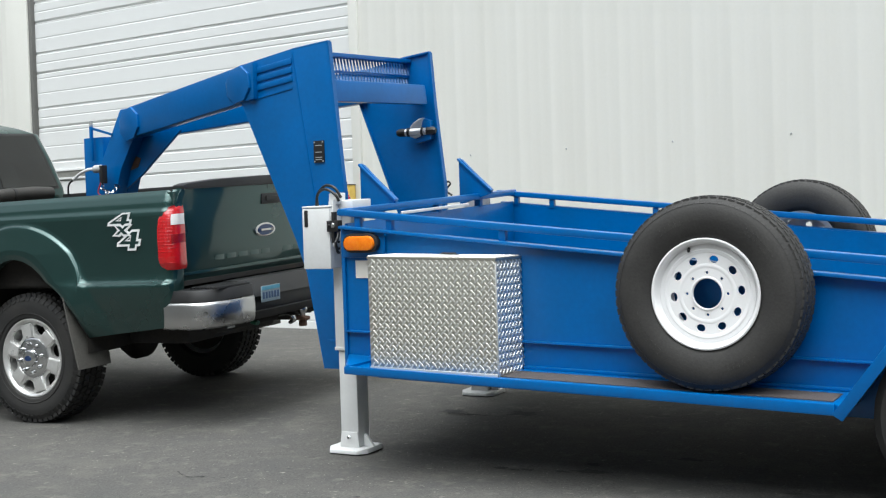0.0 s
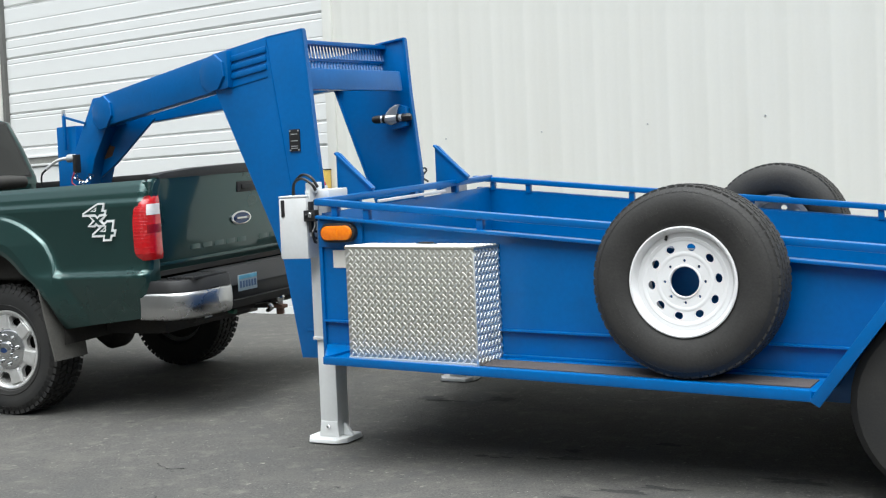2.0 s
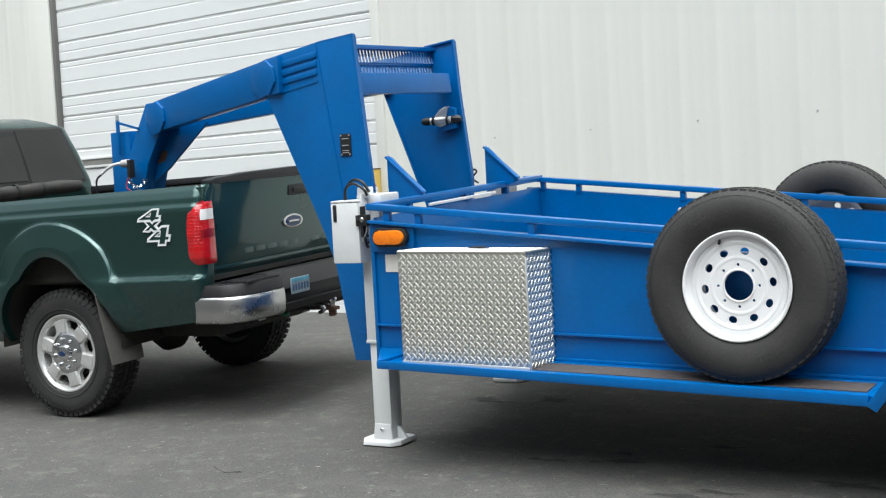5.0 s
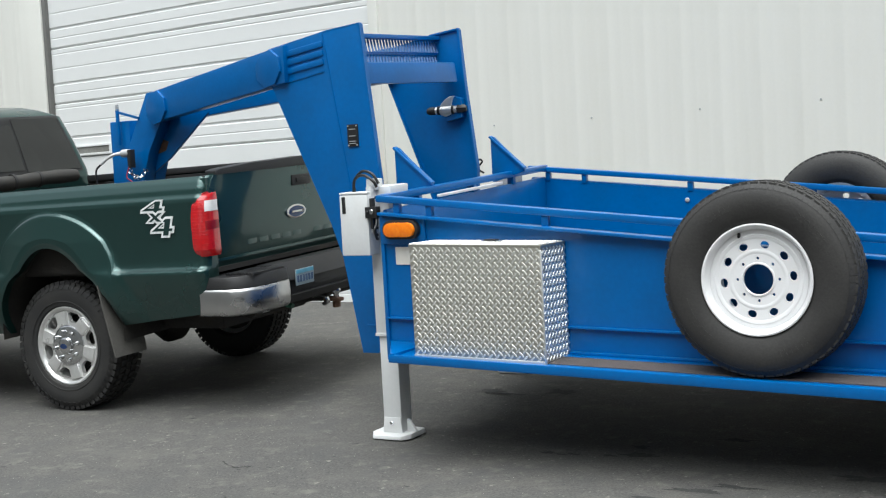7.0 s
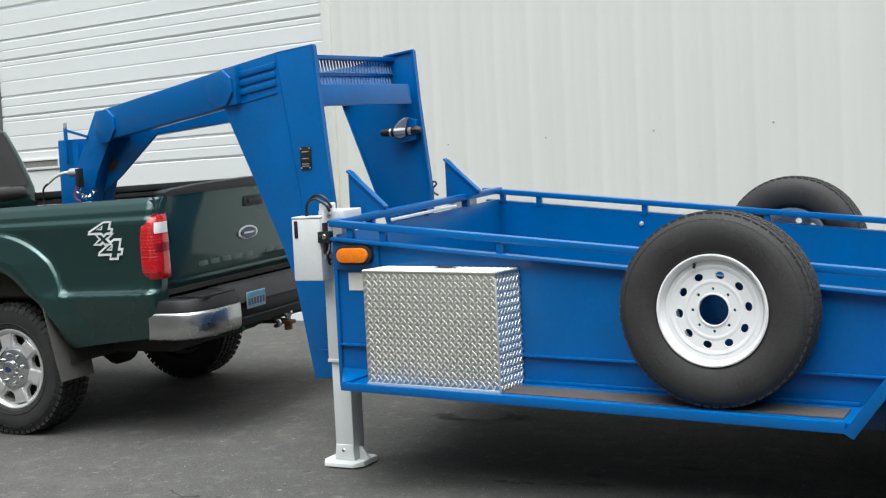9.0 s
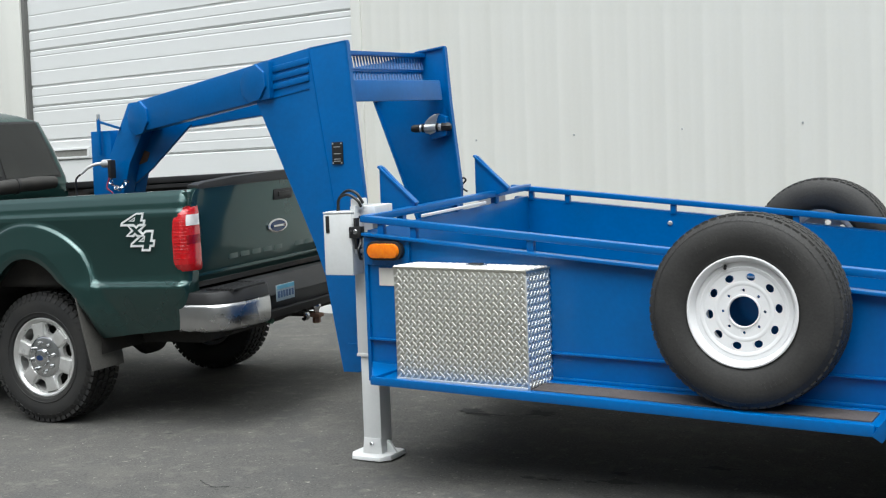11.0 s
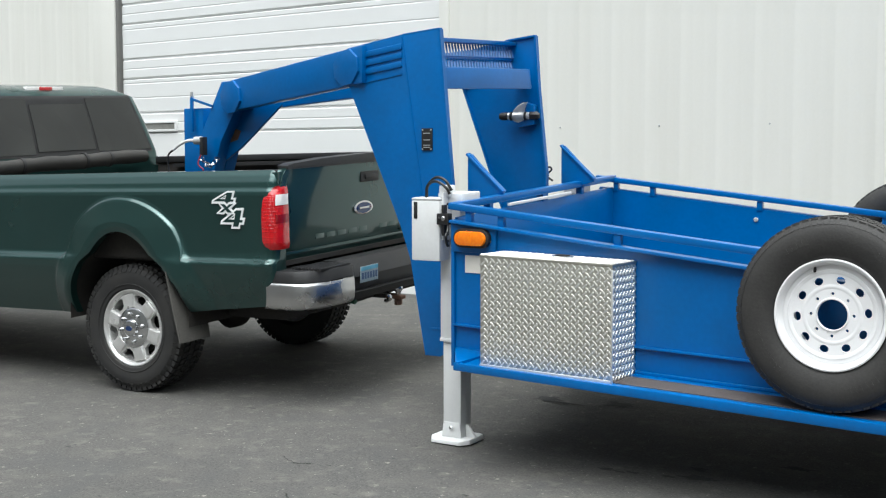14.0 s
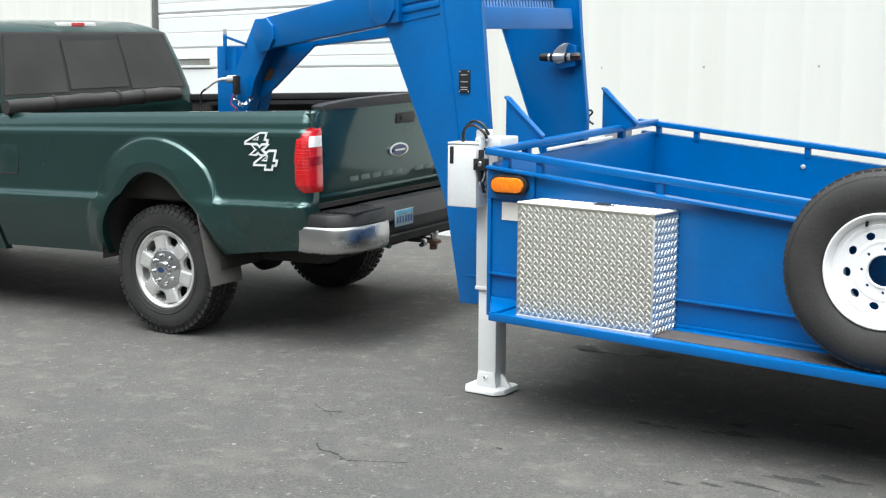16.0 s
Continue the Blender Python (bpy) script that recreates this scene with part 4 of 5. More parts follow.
    disc = part("disc", holed(ring2(0, 0, 0.192, n=64), holes, -0.052, -0.044), RIM_WHITE, rim, "white wheel disc with round holes", 50)
    part("disc_ridge", lathe([(0.1, -0.052), (0.106, -0.054), (0.112, -0.054), (0.118, -0.052)], 56), RIM_WHITE, disc)
    part("bore_lip", lathe([(0.058, -0.052), (0.06, -0.056), (0.064, -0.056), (0.067, -0.052)], 40), RIM_WHITE, disc)
    part("disc_ridge", lathe([(0.158, -0.052), (0.163, -0.055), (0.172, -0.055), (0.178, -0.05)], 56), RIM_WHITE, disc)
    disc.location.y = -0.016
    part("valve", tube([(-0.07, -0.066, 0.176), (-0.066, -0.085, 0.166)], 0.006, 8), PLASTIC, rim, "black valve stem")
    return spare


spare = spare_wheel("black spare tyre on a white steel rim on the platform")
spare.matrix_world = pose(2.244, -0.152, 0.836, -0.7, 0, 0.7) @ Matrix.Scale(1.0156, 4)
far_spare = copy_thing(spare, pose(1.98, 2.16, 0.93, 1.5, 20, 180) @ Matrix.Scale(1.0156, 4))
tagged(far_spare, "black spare tyre on a white rim behind the railing")
for x, ya, yb, z in ((2.244, -0.1, 0.004, 0.836), (1.98, 1.985, 2.1, 0.93)):
    tagged(part("spare_mount", tube([(x, ya, z), (x, yb, z)], 0.05, 16), BLUE, label="blue steel spare wheel mount on the trailer side"), category="mount")

STAND.append(truck_place)
# ---- the pickup truck ----
truck = root("pickup_truck", "dark green four-door pickup truck with a long bed, parked", "pickup truck", (-3.4, 1.0, 0.045))
YN, YF, YM = 0.28, 2.22, 1.25          # near side, far side, middle
AX, AZ, AR, AF = -2.37, 0.55, 0.6, 0.8   # wheel opening: centre, radius, radius of its flare
TAIL, BED0, CABF = -1.0, -4.28, -7.6


def side_in(z):
    """How far the side lies inside its widest line, by height."""
    zs = [0.4, 0.55, 0.7, 0.85, 0.95, 1.0, 1.02, 1.045, 1.07, 1.15, 1.28, 1.37, 1.4, 1.425, 1.46, 1.5, 1.525]
    vs = [0.14, 0.095, 0.05, 0.006, -0.022, -0.03, -0.027, -0.002, 0.006, 0.006, 0.003, 0.0, 0.004, 0.016, 0.024, 0.042, 0.066]
    return float(np.interp(z, zs, vs))


BEND_R = 0.07                          # the bed side turns round its rear corner


def rake(x):
    return 0.012 * (x - TAIL)


def body_side(x0, x1, top, low, sgn, arch=None, nx=200, nz=96):
    """A bulging side sheet between two stations, cut away over the wheel, with a flared lip there."""
    bm = bmesh.new()
    xs = sorted({*np.linspace(x0, x1, nx), *([arch[0] - arch[2] + 1e-3, arch[0] + arch[2] - 1e-3, *(x1 - BEND_R * (1 - math.sin(q)) for q in np.linspace(0, 1.3, 9))] if arch else [])})
    cols = []
    for x in xs:
        bottom = low(x)
        if arch and abs(x - arch[0]) < arch[2]:
            bottom = max(bottom, arch[1] + math.sqrt(arch[2] ** 2 - (x - arch[0]) ** 2))
        col = []
        for k in range(nz + 1):
            z = bottom + (top - bottom) * k / nz
            inn = side_in(z)
            if arch:
                d = math.hypot(x - arch[0], z - arch[1]) if z > arch[1] - 0.1 else abs(x - arch[0])
                # the flare rises in a short step at its outer edge, runs out to the lip and rolls in there
                f = float(np.interp(d, [AR, AR + 0.02, AR + 0.05, AF - 0.03, AF - 0.012, AF, AF + 0.02], [0.8, 0.97, 1.0, 0.5, 0.4, 0.1, 0.0])) * float(np.interp(z, [0.55, 0.9], [0.15, 1.0]))
                inn += min(-0.05 - inn, 0) * f
            if arch and x > x1 - BEND_R:
                inn += BEND_R - math.sqrt(max(BEND_R ** 2 - (x - x1 + BEND_R) ** 2, 0.0004))
            y = YN + inn if sgn < 0 else YF - inn
            col.append(bm.verts.new((x, y, z + rake(x))))
        cols.append(col)
    for a, b in zip(cols, cols[1:]):
        for i in range(nz):
            bm.faces.new((a[i], a[i + 1], b[i + 1], b[i]))
    # turn the edges inwards to give the sheet its thickness
    ret = bmesh.ops.extrude_edge_only(bm, edges=[e for e in bm.edges if len(e.link_faces) == 1])
    for v in ret["geom"]:
        if isinstance(v, bmesh.types.BMVert):
            v.co.y += 0.05 if sgn < 0 else -0.05
    return bm


def bed_low(x):
    return 0.55 if x < AX else 0.62 + 0.085 * min(max((x + 1.8) / 0.75, 0), 1)


bed = part("bed", block(BED0, TAIL - 0.02, YN + 0.1, YF - 0.1, 0.98, 1.02), UNDER, truck, "black bed floor")
for s in (-1, 1):
    side = part("bed_side", body_side(BED0, TAIL, 1.525, bed_low, s, (AX, AZ, AR)), GREEN, bed, "dark green bed side with a flared wheel opening")
    y = YN if s < 0 else YF
    yi = y - s * 0.085
    part("inner_side", block(BED0, TAIL - 0.01, min(yi, yi - s * 0.03), max(yi, yi - s * 0.03), 1.0, 1.49), UNDER, bed)
    ry = y - s * 0.1
    part("rail_cap", bar((BED0 + 0.02, ry, (1.518 if s < 0 else 1.55) + rake(BED0)), (TAIL - 0.03, ry, 1.518 if s < 0 else 1.55), 0.07, 0.014 if s < 0 else 0.05), PLASTIC, side, "black plastic rail cap", bevel=0.006)
    # liner of the wheel opening
    arc = [(AX + (AR + 0.012) * math.cos(a), AZ + (AR + 0.012) * math.sin(a)) for a in np.linspace(-0.1, math.pi + 0.1, 24)]
    bm = bmesh.new()
    ya, yb = y - s * 0.02, y - s * 0.42
    ra, rb = [bm.verts.new((x, ya, z)) for x, z in arc], [bm.verts.new((x, yb, z)) for x, z in arc]
    for i in range(len(arc) - 1):
        bm.faces.new((ra[i], ra[i + 1], rb[i + 1], rb[i]))
    bm.faces.new(rb)
    part("wheel_liner", bm, UNDER, bed, "dirty black wheel liner")
part("bed_front", block(BED0, BED0 + 0.03, YN + 0.06, YF - 0.06, 0.7, 1.47), GREEN, bed)
# the 4x4 decals
FOUR = [(0.0, 0.3), (0.62, 1.0), (0.92, 1.0), (0.92, 0.46), (1.08, 0.46), (1.08, 0.24), (0.92, 0.24), (0.92, 0.0), (0.6, 0.0), (0.6, 0.24), (0.0, 0.24)]
HOLE = [(0.33, 0.46), (0.6, 0.46), (0.6, 0.76)]
CROSS = [(0.0, 0.0), (0.36, 0.0), (0.5, 0.26), (0.7, 0.0), (1.1, 0.0), (0.72, 0.5), (1.05, 1.0), (0.68, 1.0), (0.54, 0.74), (0.34, 1.0), (-0.05, 1.0), (0.33, 0.5)]


def grown(loop, by):
    """The outline moved outwards by a fixed distance."""
    pts = [Vector(p) for p in loop]
    area = sum(a.x * b.y - b.x * a.y for a, b in zip(pts, pts[1:] + pts[:1]))
    out = []
    for a, b, c in zip(pts[-1:] + pts[:-1], pts, pts[1:] + pts[:1]):
        n1, n2 = Vector(((b - a).y, -(b - a).x)).normalized(), Vector(((c - b).y, -(c - b).x)).normalized()
        n = (n1 + n2).normalized() * (1 if area > 0 else -1)
        out.append(b + n * by / max(0.5, n.dot(n1 * (1 if area > 0 else -1))))
    return [(p.x, p.y) for p in out]


def decal(x, y, z):
    """An outlined 4x4, each sign lower and further back than the last."""
    for loop, hole, dx, dz, w, h in ((FOUR, HOLE, -0.13, 0.004, 0.165, 0.104), (FOUR, HOLE, -0.055, -0.118, 0.165, 0.104), (CROSS, None, -0.075, -0.035, 0.115, 0.056)):
        lean = 0.3
        shape = [(x + dx + u * w + v * h * lean, z + dz + v * h) for u, v in loop]
        inner = [[(x + dx + u * w + v * h * lean, z + dz + v * h) for u, v in hole]] if hole else []
        lift = 0.002 if hole is None else 0.0
        part("decal", holed(grown(shape, 0.0095), [grown(i, -0.0065) for i in inner], y - 0.0015 - lift, y + 0.004), DECAL, bed, "white outline of the sticker")
        part("decal", holed(grown(shape, -0.004), [grown(i, 0.003) for i in inner], y - 0.003 - lift, y + 0.004), GREEN, bed, "green filling of the sticker")


decal(-1.385, YN - 0.0035, 1.285)
# fuel flap
FLAP = [(-4.12 + dx, 1.21 + dz) for dx, dz in ((-0.15, -0.09), (-0.13, -0.11), (0.13, -0.11), (0.15, -0.09), (0.15, 0.09), (0.13, 0.11), (-0.13, 0.11), (-0.15, 0.09))]
flap = part("fuel_flap", prism(FLAP, YN + 0.0025, YN + 0.02), GREEN, bed, "fuel flap", bevel=0.002)
part("flap_gap", holed([(-4.12 + (x + 4.12) * 1.035, 1.21 + (z - 1.21) * 1.05) for x, z in FLAP], [FLAP], YN + 0.0028, YN + 0.012), UNDER, flap, "dark gap round the flap")
part("flap_catch", block(-4.0, -3.985, YN + 0.001, YN + 0.006, 1.2, 1.235), UNDER, flap, "dark finger catch")

# tailgate with its moulded panel, handle and badges
gate = part("tailgate", hexa([(TAIL - 0.1, YN + 0.127, 0.985), (TAIL - 0.036, YN + 0.127, 0.985), (TAIL - 0.036, YF - 0.127, 0.985), (TAIL - 0.1, YF - 0.127, 0.985)],
                             [(TAIL - 0.07, YN + 0.127, 1.545), (TAIL + 0.002, YN + 0.127, 1.545), (TAIL + 0.002, YF - 0.127, 1.545), (TAIL - 0.07, YF - 0.127, 1.545)]), GREEN, truck, "dark green tailgate", bevel=0.014)
for s in (-1, 1):
    y = YN if s < 0 else YF
    ya, yb = sorted((y - s * 0.05, y - s * 0.122))
    part("corner_post", block(TAIL - 0.06, TAIL - 0.008, ya, yb, 0.72, 1.515), GREEN, bed, bevel=0.01)
bm = bmesh.new()
prof = [(YN + 0.128, 1.556), (YN + 0.18, 1.57), (YM - 0.5, 1.592), (YM, 1.604), (YM + 0.5, 1.592), (YF - 0.18, 1.57), (YF - 0.128, 1.556)]
for (ya, za), (yb, zb) in zip(prof, prof[1:]):
    hexa([(TAIL - 0.08, ya, 1.525), (TAIL + 0.012, ya, 1.525), (TAIL + 0.012, yb, 1.525), (TAIL - 0.08, yb, 1.525)], [(TAIL - 0.08, ya, za), (TAIL + 0.004, ya, za - 0.004), (TAIL + 0.004, yb, zb - 0.004), (TAIL - 0.08, yb, zb)], bm)
part("tailgate_cap", bm, PLASTIC, gate, "black plastic tailgate cap", bevel=0.003)
handle = part("handle", block(TAIL - 0.012, TAIL + 0.004, YM - 0.1, YM + 0.1, 1.395, 1.47), PLASTIC, gate, "black tailgate handle", bevel=0.008)
part("handle_grip", block(TAIL + 0.002, TAIL + 0.014, YM - 0.06, YM + 0.06, 1.42, 1.452), PLASTIC, handle, bevel=0.005)
badge = part("badge", moved(lathe([(0.0005, -0.012), (0.045, -0.012), (0.052, -0.008), (0.052, 0.0), (0.0005, 0.0)], 28), Matrix.Translation((TAIL - 0.016, YM - 0.06, 1.21)) @ Matrix.Rotation(radians(90), 4, "Z") @ Matrix.Diagonal((2.0, 1, 0.86, 1))), CHROME, gate, "chrome oval badge")
part("badge_field", moved(lathe([(0.0005, -0.014), (0.042, -0.013), (0.044, -0.01), (0.0005, -0.01)], 28), Matrix.Translation((TAIL - 0.016, YM - 0.06, 1.21)) @ Matrix.Rotation(radians(90), 4, "Z") @ Matrix.Diagonal((2.0, 1, 0.82, 1))), mat("badge_navy", (0.01, 0.03, 0.1), 0.2, coat=0.5), badge, "dark blue field")
part("badge_bar", block(TAIL - 0.0015, TAIL + 0.0005, YM - 0.11, YM - 0.01, 1.205, 1.216), CHROME, badge, "bright bar")
for k in range(10):
    if k == 5:
        continue
    y = YN + 0.42 + k * 0.115
    part("moulded_bar", block(TAIL - 0.036, TAIL - 0.0258, y, y + 0.09, 1.095, 1.135), GREEN, gate, "moulded bar in place of a letter", bevel=0.001)
part("gate_crease", bar((TAIL - 0.031, YN + 0.12, 1.06), (TAIL - 0.031, YF - 0.12, 1.06), 0.012, 0.012), GREEN, gate, bevel=0.003)

# tail lamps
for s in (-1, 1):
    y = YN if s < 0 else YF
    def lamp_ring(z, out=0.0):
        """The lamp's outline at a height: round the corner from the side to the tailgate's edge, drawn in at head and foot."""
        inn = float(np.interp(z, [1.115, 1.125, 1.15, 1.25, 1.36, 1.42, 1.45, 1.468], [0.022, 0.01, 0.003, 0.0, 0.005, 0.016, 0.03, 0.048]))
        fwd = float(np.interp(z, [1.115, 1.125, 1.15, 1.3, 1.38, 1.43, 1.455, 1.468], [0.04, 0.02, 0.006, 0.004, 0.014, 0.034, 0.058, 0.085]))
        back = float(np.interp(z, [1.115, 1.13, 1.25, 1.4, 1.45, 1.468], [0.012, 0.0, 0.0, 0.008, 0.016, 0.03]))
        wide = float(np.interp(z, [1.115, 1.13, 1.3, 1.42, 1.468], [0.116, 0.126, 0.124, 0.114, 0.094]))
        r = 0.066
        xe = TAIL + 0.026 - back
        line = [(TAIL - 0.108 + fwd, 0.02), (TAIL - 0.104 + fwd, -0.004), (TAIL - 0.096 + fwd, -0.009)]
        line += [(max(xe - r + r * math.sin(q), TAIL - 0.09 + fwd), -0.01 + r - r * math.cos(q)) for q in np.linspace(0.08, 1.5, 11)]
        line += [(xe - 0.004, wide - 0.012), (xe - 0.012, wide), (TAIL - 0.03, wide)]
        mx, mw = TAIL - 0.03, 0.05
        return [(px + out * (1 if px > mx else -1), y - s * (inn + pw - out * (1 if pw < mw else 0)), z - 0.032) for px, pw in line]

    def lamp_mesh(za, zb, out, lo=0, hi=17, rows=22):
        bm = bmesh.new()
        rings = [[bm.verts.new(p) for p in lamp_ring(z, out)[lo:hi]] for z in np.linspace(za, zb, rows)]
        k = len(rings[0])
        for a, b in zip(rings, rings[1:]):
            for i in range(k):
                bm.faces.new((a[i], a[(i + 1) % k], b[(i + 1) % k], b[i]))
        bm.faces.new(rings[0]), bm.faces.new(rings[-1])
        return bm

    lampm = part("tail_lamp", lamp_mesh(1.115, 1.468, 0.0), RED, truck, "red tail lamp with a clear reversing lens", 50)
    part("clear_lens", lamp_mesh(1.33, 1.405, 0.0025, 8, 15, 8), CLEAR, lampm, "clear reversing lens", 50)
    part("dark_cell", lamp_mesh(1.225, 1.275, 0.0025, 8, 15, 4), bpy.data.materials.get("deep_red_lens") or mat("deep_red_lens", (0.25, 0.003, 0.006), 0.15, grain=0.4, grain_size=150, coat=0.6), lampm, "deep red cell", 50)
    for z in np.linspace(1.14, 1.43, 16):
        part("lens_rib", tube([Vector(p) for p in lamp_ring(z, 0.0003)[2:13]], 0.0016, 5), RED, lampm)

# bumper: chrome ends, black step pads, black middle with the plate
STEP = TAIL + 0.035
bump = part("bumper", block(STEP + 0.06, STEP + 0.2, YN + 0.38, YF - 0.38, 0.72, 0.87), PLASTIC, truck, "black step bumper with chrome ends", bevel=0.02)
for s in (-1, 1):
    y0 = YN + 0.005 if s < 0 else YF - 0.005
    yi = y0 - s * 0.42
    pts = [(STEP - 0.11, 0.0), (STEP + 0.1, 0.0), (STEP + 0.15, 0.012), (STEP + 0.195, 0.036), (STEP + 0.232, 0.075), (STEP + 0.257, 0.125), (STEP + 0.271, 0.185), (STEP + 0.276, 0.25), (STEP + 0.276, 0.39), (STEP + 0.262, 0.42), (STEP + 0.06, 0.42), (STEP - 0.14, 0.1)]
    bm = bmesh.new()
    rings = [[bm.verts.new((x + dx, y0 - s * (w + dw), z)) for x, w in pts] for z, dx, dw in ((0.685, -0.03, 0.02), (0.7, -0.01, 0.007), (0.725, 0.0, 0.0), (0.79, 0.006, -0.003), (0.86, 0.0, 0.0), (0.878, -0.006, 0.003), (0.885, -0.016, 0.01))]
    for a, b in zip(rings, rings[1:]):
        for i in range(len(pts)):
            bm.faces.new((a[i], a[(i + 1) % len(pts)], b[(i + 1) % len(pts)], b[i]))
    bm.faces.new(rings[0]), bm.faces.new(rings[-1])
    cap = part("chrome_end", bm, WORN_CHROME, bump, "chrome bumper end", 50)
    bm = prism([(x, w) for x, w in pts], 0, 1)
    pad = bmesh.new()
    low = [pad.verts.new((x - 0.006, y0 - s * (w + 0.004), 0.884)) for x, w in pts]
    high = [pad.verts.new((x - 0.025, y0 - s * (w + 0.016), 0.955)) for x, w in pts]
    bm.free()
    pad.faces.new(low), pad.faces.new(high)
    for i in range(len(pts)):
        pad.faces.new((low[i], low[(i + 1) % len(pts)], high[(i + 1) % len(pts)], high[i]))
    step = part("step_pad", pad, PLASTIC, bump, "black step pad", bevel=0.006)
    for k in range(8):
        x = STEP + 0.02 + k * 0.03
        ya, yb = sorted((y0 - s * 0.1, y0 - s * 0.4))
        part("tread_rib", block(x, x + 0.016, ya, yb, 0.954, 0.972), PLASTIC, step, bevel=0.002)
part("middle_pad", hexa([(STEP + 0.02, YN + 0.39, 0.86), (STEP + 0.24, YN + 0.39, 0.86), (STEP + 0.24, YF - 0.39, 0.86), (STEP + 0.02, YF - 0.39, 0.86)],
                        [(STEP + 0.02, YN + 0.39, 0.98), (STEP + 0.15, YN + 0.39, 0.98), (STEP + 0.15, YF - 0.39, 0.98), (STEP + 0.02, YF - 0.39, 0.98)]), PLASTIC, bump, "black middle step", bevel=0.008)
lower = part("lower_pad", hexa([(STEP + 0.06, YN + 0.39, 0.68), (STEP + 0.24, YN + 0.4, 0.69), (STEP + 0.24, YF - 0.4, 0.69), (STEP + 0.06, YF - 0.39, 0.68)],
                               [(STEP + 0.06, YN + 0.39, 0.74), (STEP + 0.27, YN + 0.4, 0.755), (STEP + 0.27, YF - 0.4, 0.755), (STEP + 0.06, YF - 0.39, 0.74)]), PLASTIC, bump, "black lower step", bevel=0.008)
PX = STEP + 0.244
plate_p = part("number_plate", block(PX, PX + 0.006, 0.79, 0.975, 0.81, 0.925), PLATE_PALE, bump, "white and blue number plate", bevel=0.002)
part("plate_band", block(PX + 0.005, PX + 0.0085, 0.795, 0.97, 0.898, 0.921), PLATE_BLUE, plate_p, "blue band")
for k in range(6):
    y = 0.8 + k * 0.029
    part("plate_bar", block(PX + 0.005, PX + 0.0085, y, y + 0.017, 0.835, 0.885), mat("plate_navy", (0.05, 0.1, 0.2), 0.5) if k == 0 else bpy.data.materials["plate_navy"], plate_p, "dark plain bar")
part("plug_socket", block(TAIL + 0.2, TAIL + 0.235, 1.02, 1.07, 0.77, 0.8), PLASTIC, bump, "black socket", bevel=0.004)
# hitch under the bumper
hitch = part("hitch", tube([(-1.3, YM, 0.63), (-0.84, YM, 0.63)], 0.045, 4), UNDER, truck, "dirty black hitch receiver")
part("cross_tube", tube([(-0.98, 0.62, 0.64), (-0.98, 1.88, 0.64)], 0.045, 12), UNDER, hitch)
part("ball_mount", hexa([(-0.9, YM - 0.03, 0.6), (-0.71, YM - 0.03, 0.59), (-0.71, YM + 0.03, 0.59), (-0.9, YM + 0.03, 0.6)], [(-0.9, YM - 0.03, 0.645), (-0.71, YM - 0.03, 0.62), (-0.71, YM + 0.03, 0.62), (-0.9, YM + 0.03, 0.645)]), BRASS, hitch, "rusty ball mount", bevel=0.004)
part("ball", moved(lathe([(0.001, -0.05), (0.018, -0.05), (0.02, -0.02), (0.03, 0.0), (0.034, 0.018), (0.028, 0.04), (0.012, 0.05), (0.001, 0.05)], 18), Matrix.Translation((-0.75, YM, 0.67)) @ Matrix.Rotation(radians(90), 4, "X")), CHROME, hitch, "chrome hitch ball", 60)
part("ball_nut", tube([(-0.75, YM, 0.54), (-0.75, YM, 0.59)], 0.028, 6), BRASS, hitch, "rusty nut")
part("pintle_hook", tube(curve([(-0.9, YM - 0.07, 0.65), (-0.8, YM - 0.08, 0.66), (-0.77, YM - 0.07, 0.61), (-0.82, YM - 0.05, 0.58)], 5), 0.018, 8), CHROME, hitch, "bright safety-chain loop")
part("plug", tube([(-0.9, 0.9, 0.64), (-0.85, 0.9, 0.63)], 0.02, 12), mat("green_plug", (0.02, 0.12, 0.07), 0.5), hitch, "green round plug")
part("tag", block(-0.94, -0.935, 0.7, 0.77, 0.62, 0.68), JACK_GREY, hitch, "pale metal tag")

# chassis seen under the bed
part("frame_rail", block(-7.2, -1.05, YN + 0.52, YN + 0.6, 0.62, 0.76), UNDER, truck, "dirty black chassis rail")
part("frame_rail", block(-7.2, -1.05, YF - 0.6, YF - 0.52, 0.62, 0.76), UNDER, truck, "dirty black chassis rail")
axle = part("rear_axle", tube([(-2.33, 0.5, 0.42), (-2.33, 2.0, 0.42)], 0.05, 14), UNDER, truck, "dirty rear axle")
part("differential", moved(lathe([(0.001, -0.14), (0.1, -0.12), (0.16, -0.04), (0.16, 0.04), (0.1, 0.12), (0.001, 0.14)], 20), Matrix.Translation((-2.3, YM, 0.43))), UNDER, axle)
for y in (YN + 0.5, YF - 0.5):
    part("leaf_spring", tube(curve([(-3.0, y, 0.66), (-2.33, y, 0.5), (-1.6, y, 0.66)], 6), 0.03, 6), UNDER, axle, "rusty leaf spring")
    part("shock_absorber", tube([(-2.45, y + 0.03, 0.45), (-2.62, y + 0.02, 0.98)], 0.03, 10), JACK_GREY, axle, "grey shock absorber")
part("exhaust_pipe", tube(curve([(-3.2, 1.75, 0.58), (-1.9, 1.8, 0.6), (-1.2, 1.9, 0.58)], 5), 0.045, 12), UNDER, truck, "dull exhaust pipe")
part("underbed_box", block(-1.75, -1.2, 0.62, 1.5, 0.5, 0.68), UNDER, truck, "black underbody pan", bevel=0.05)

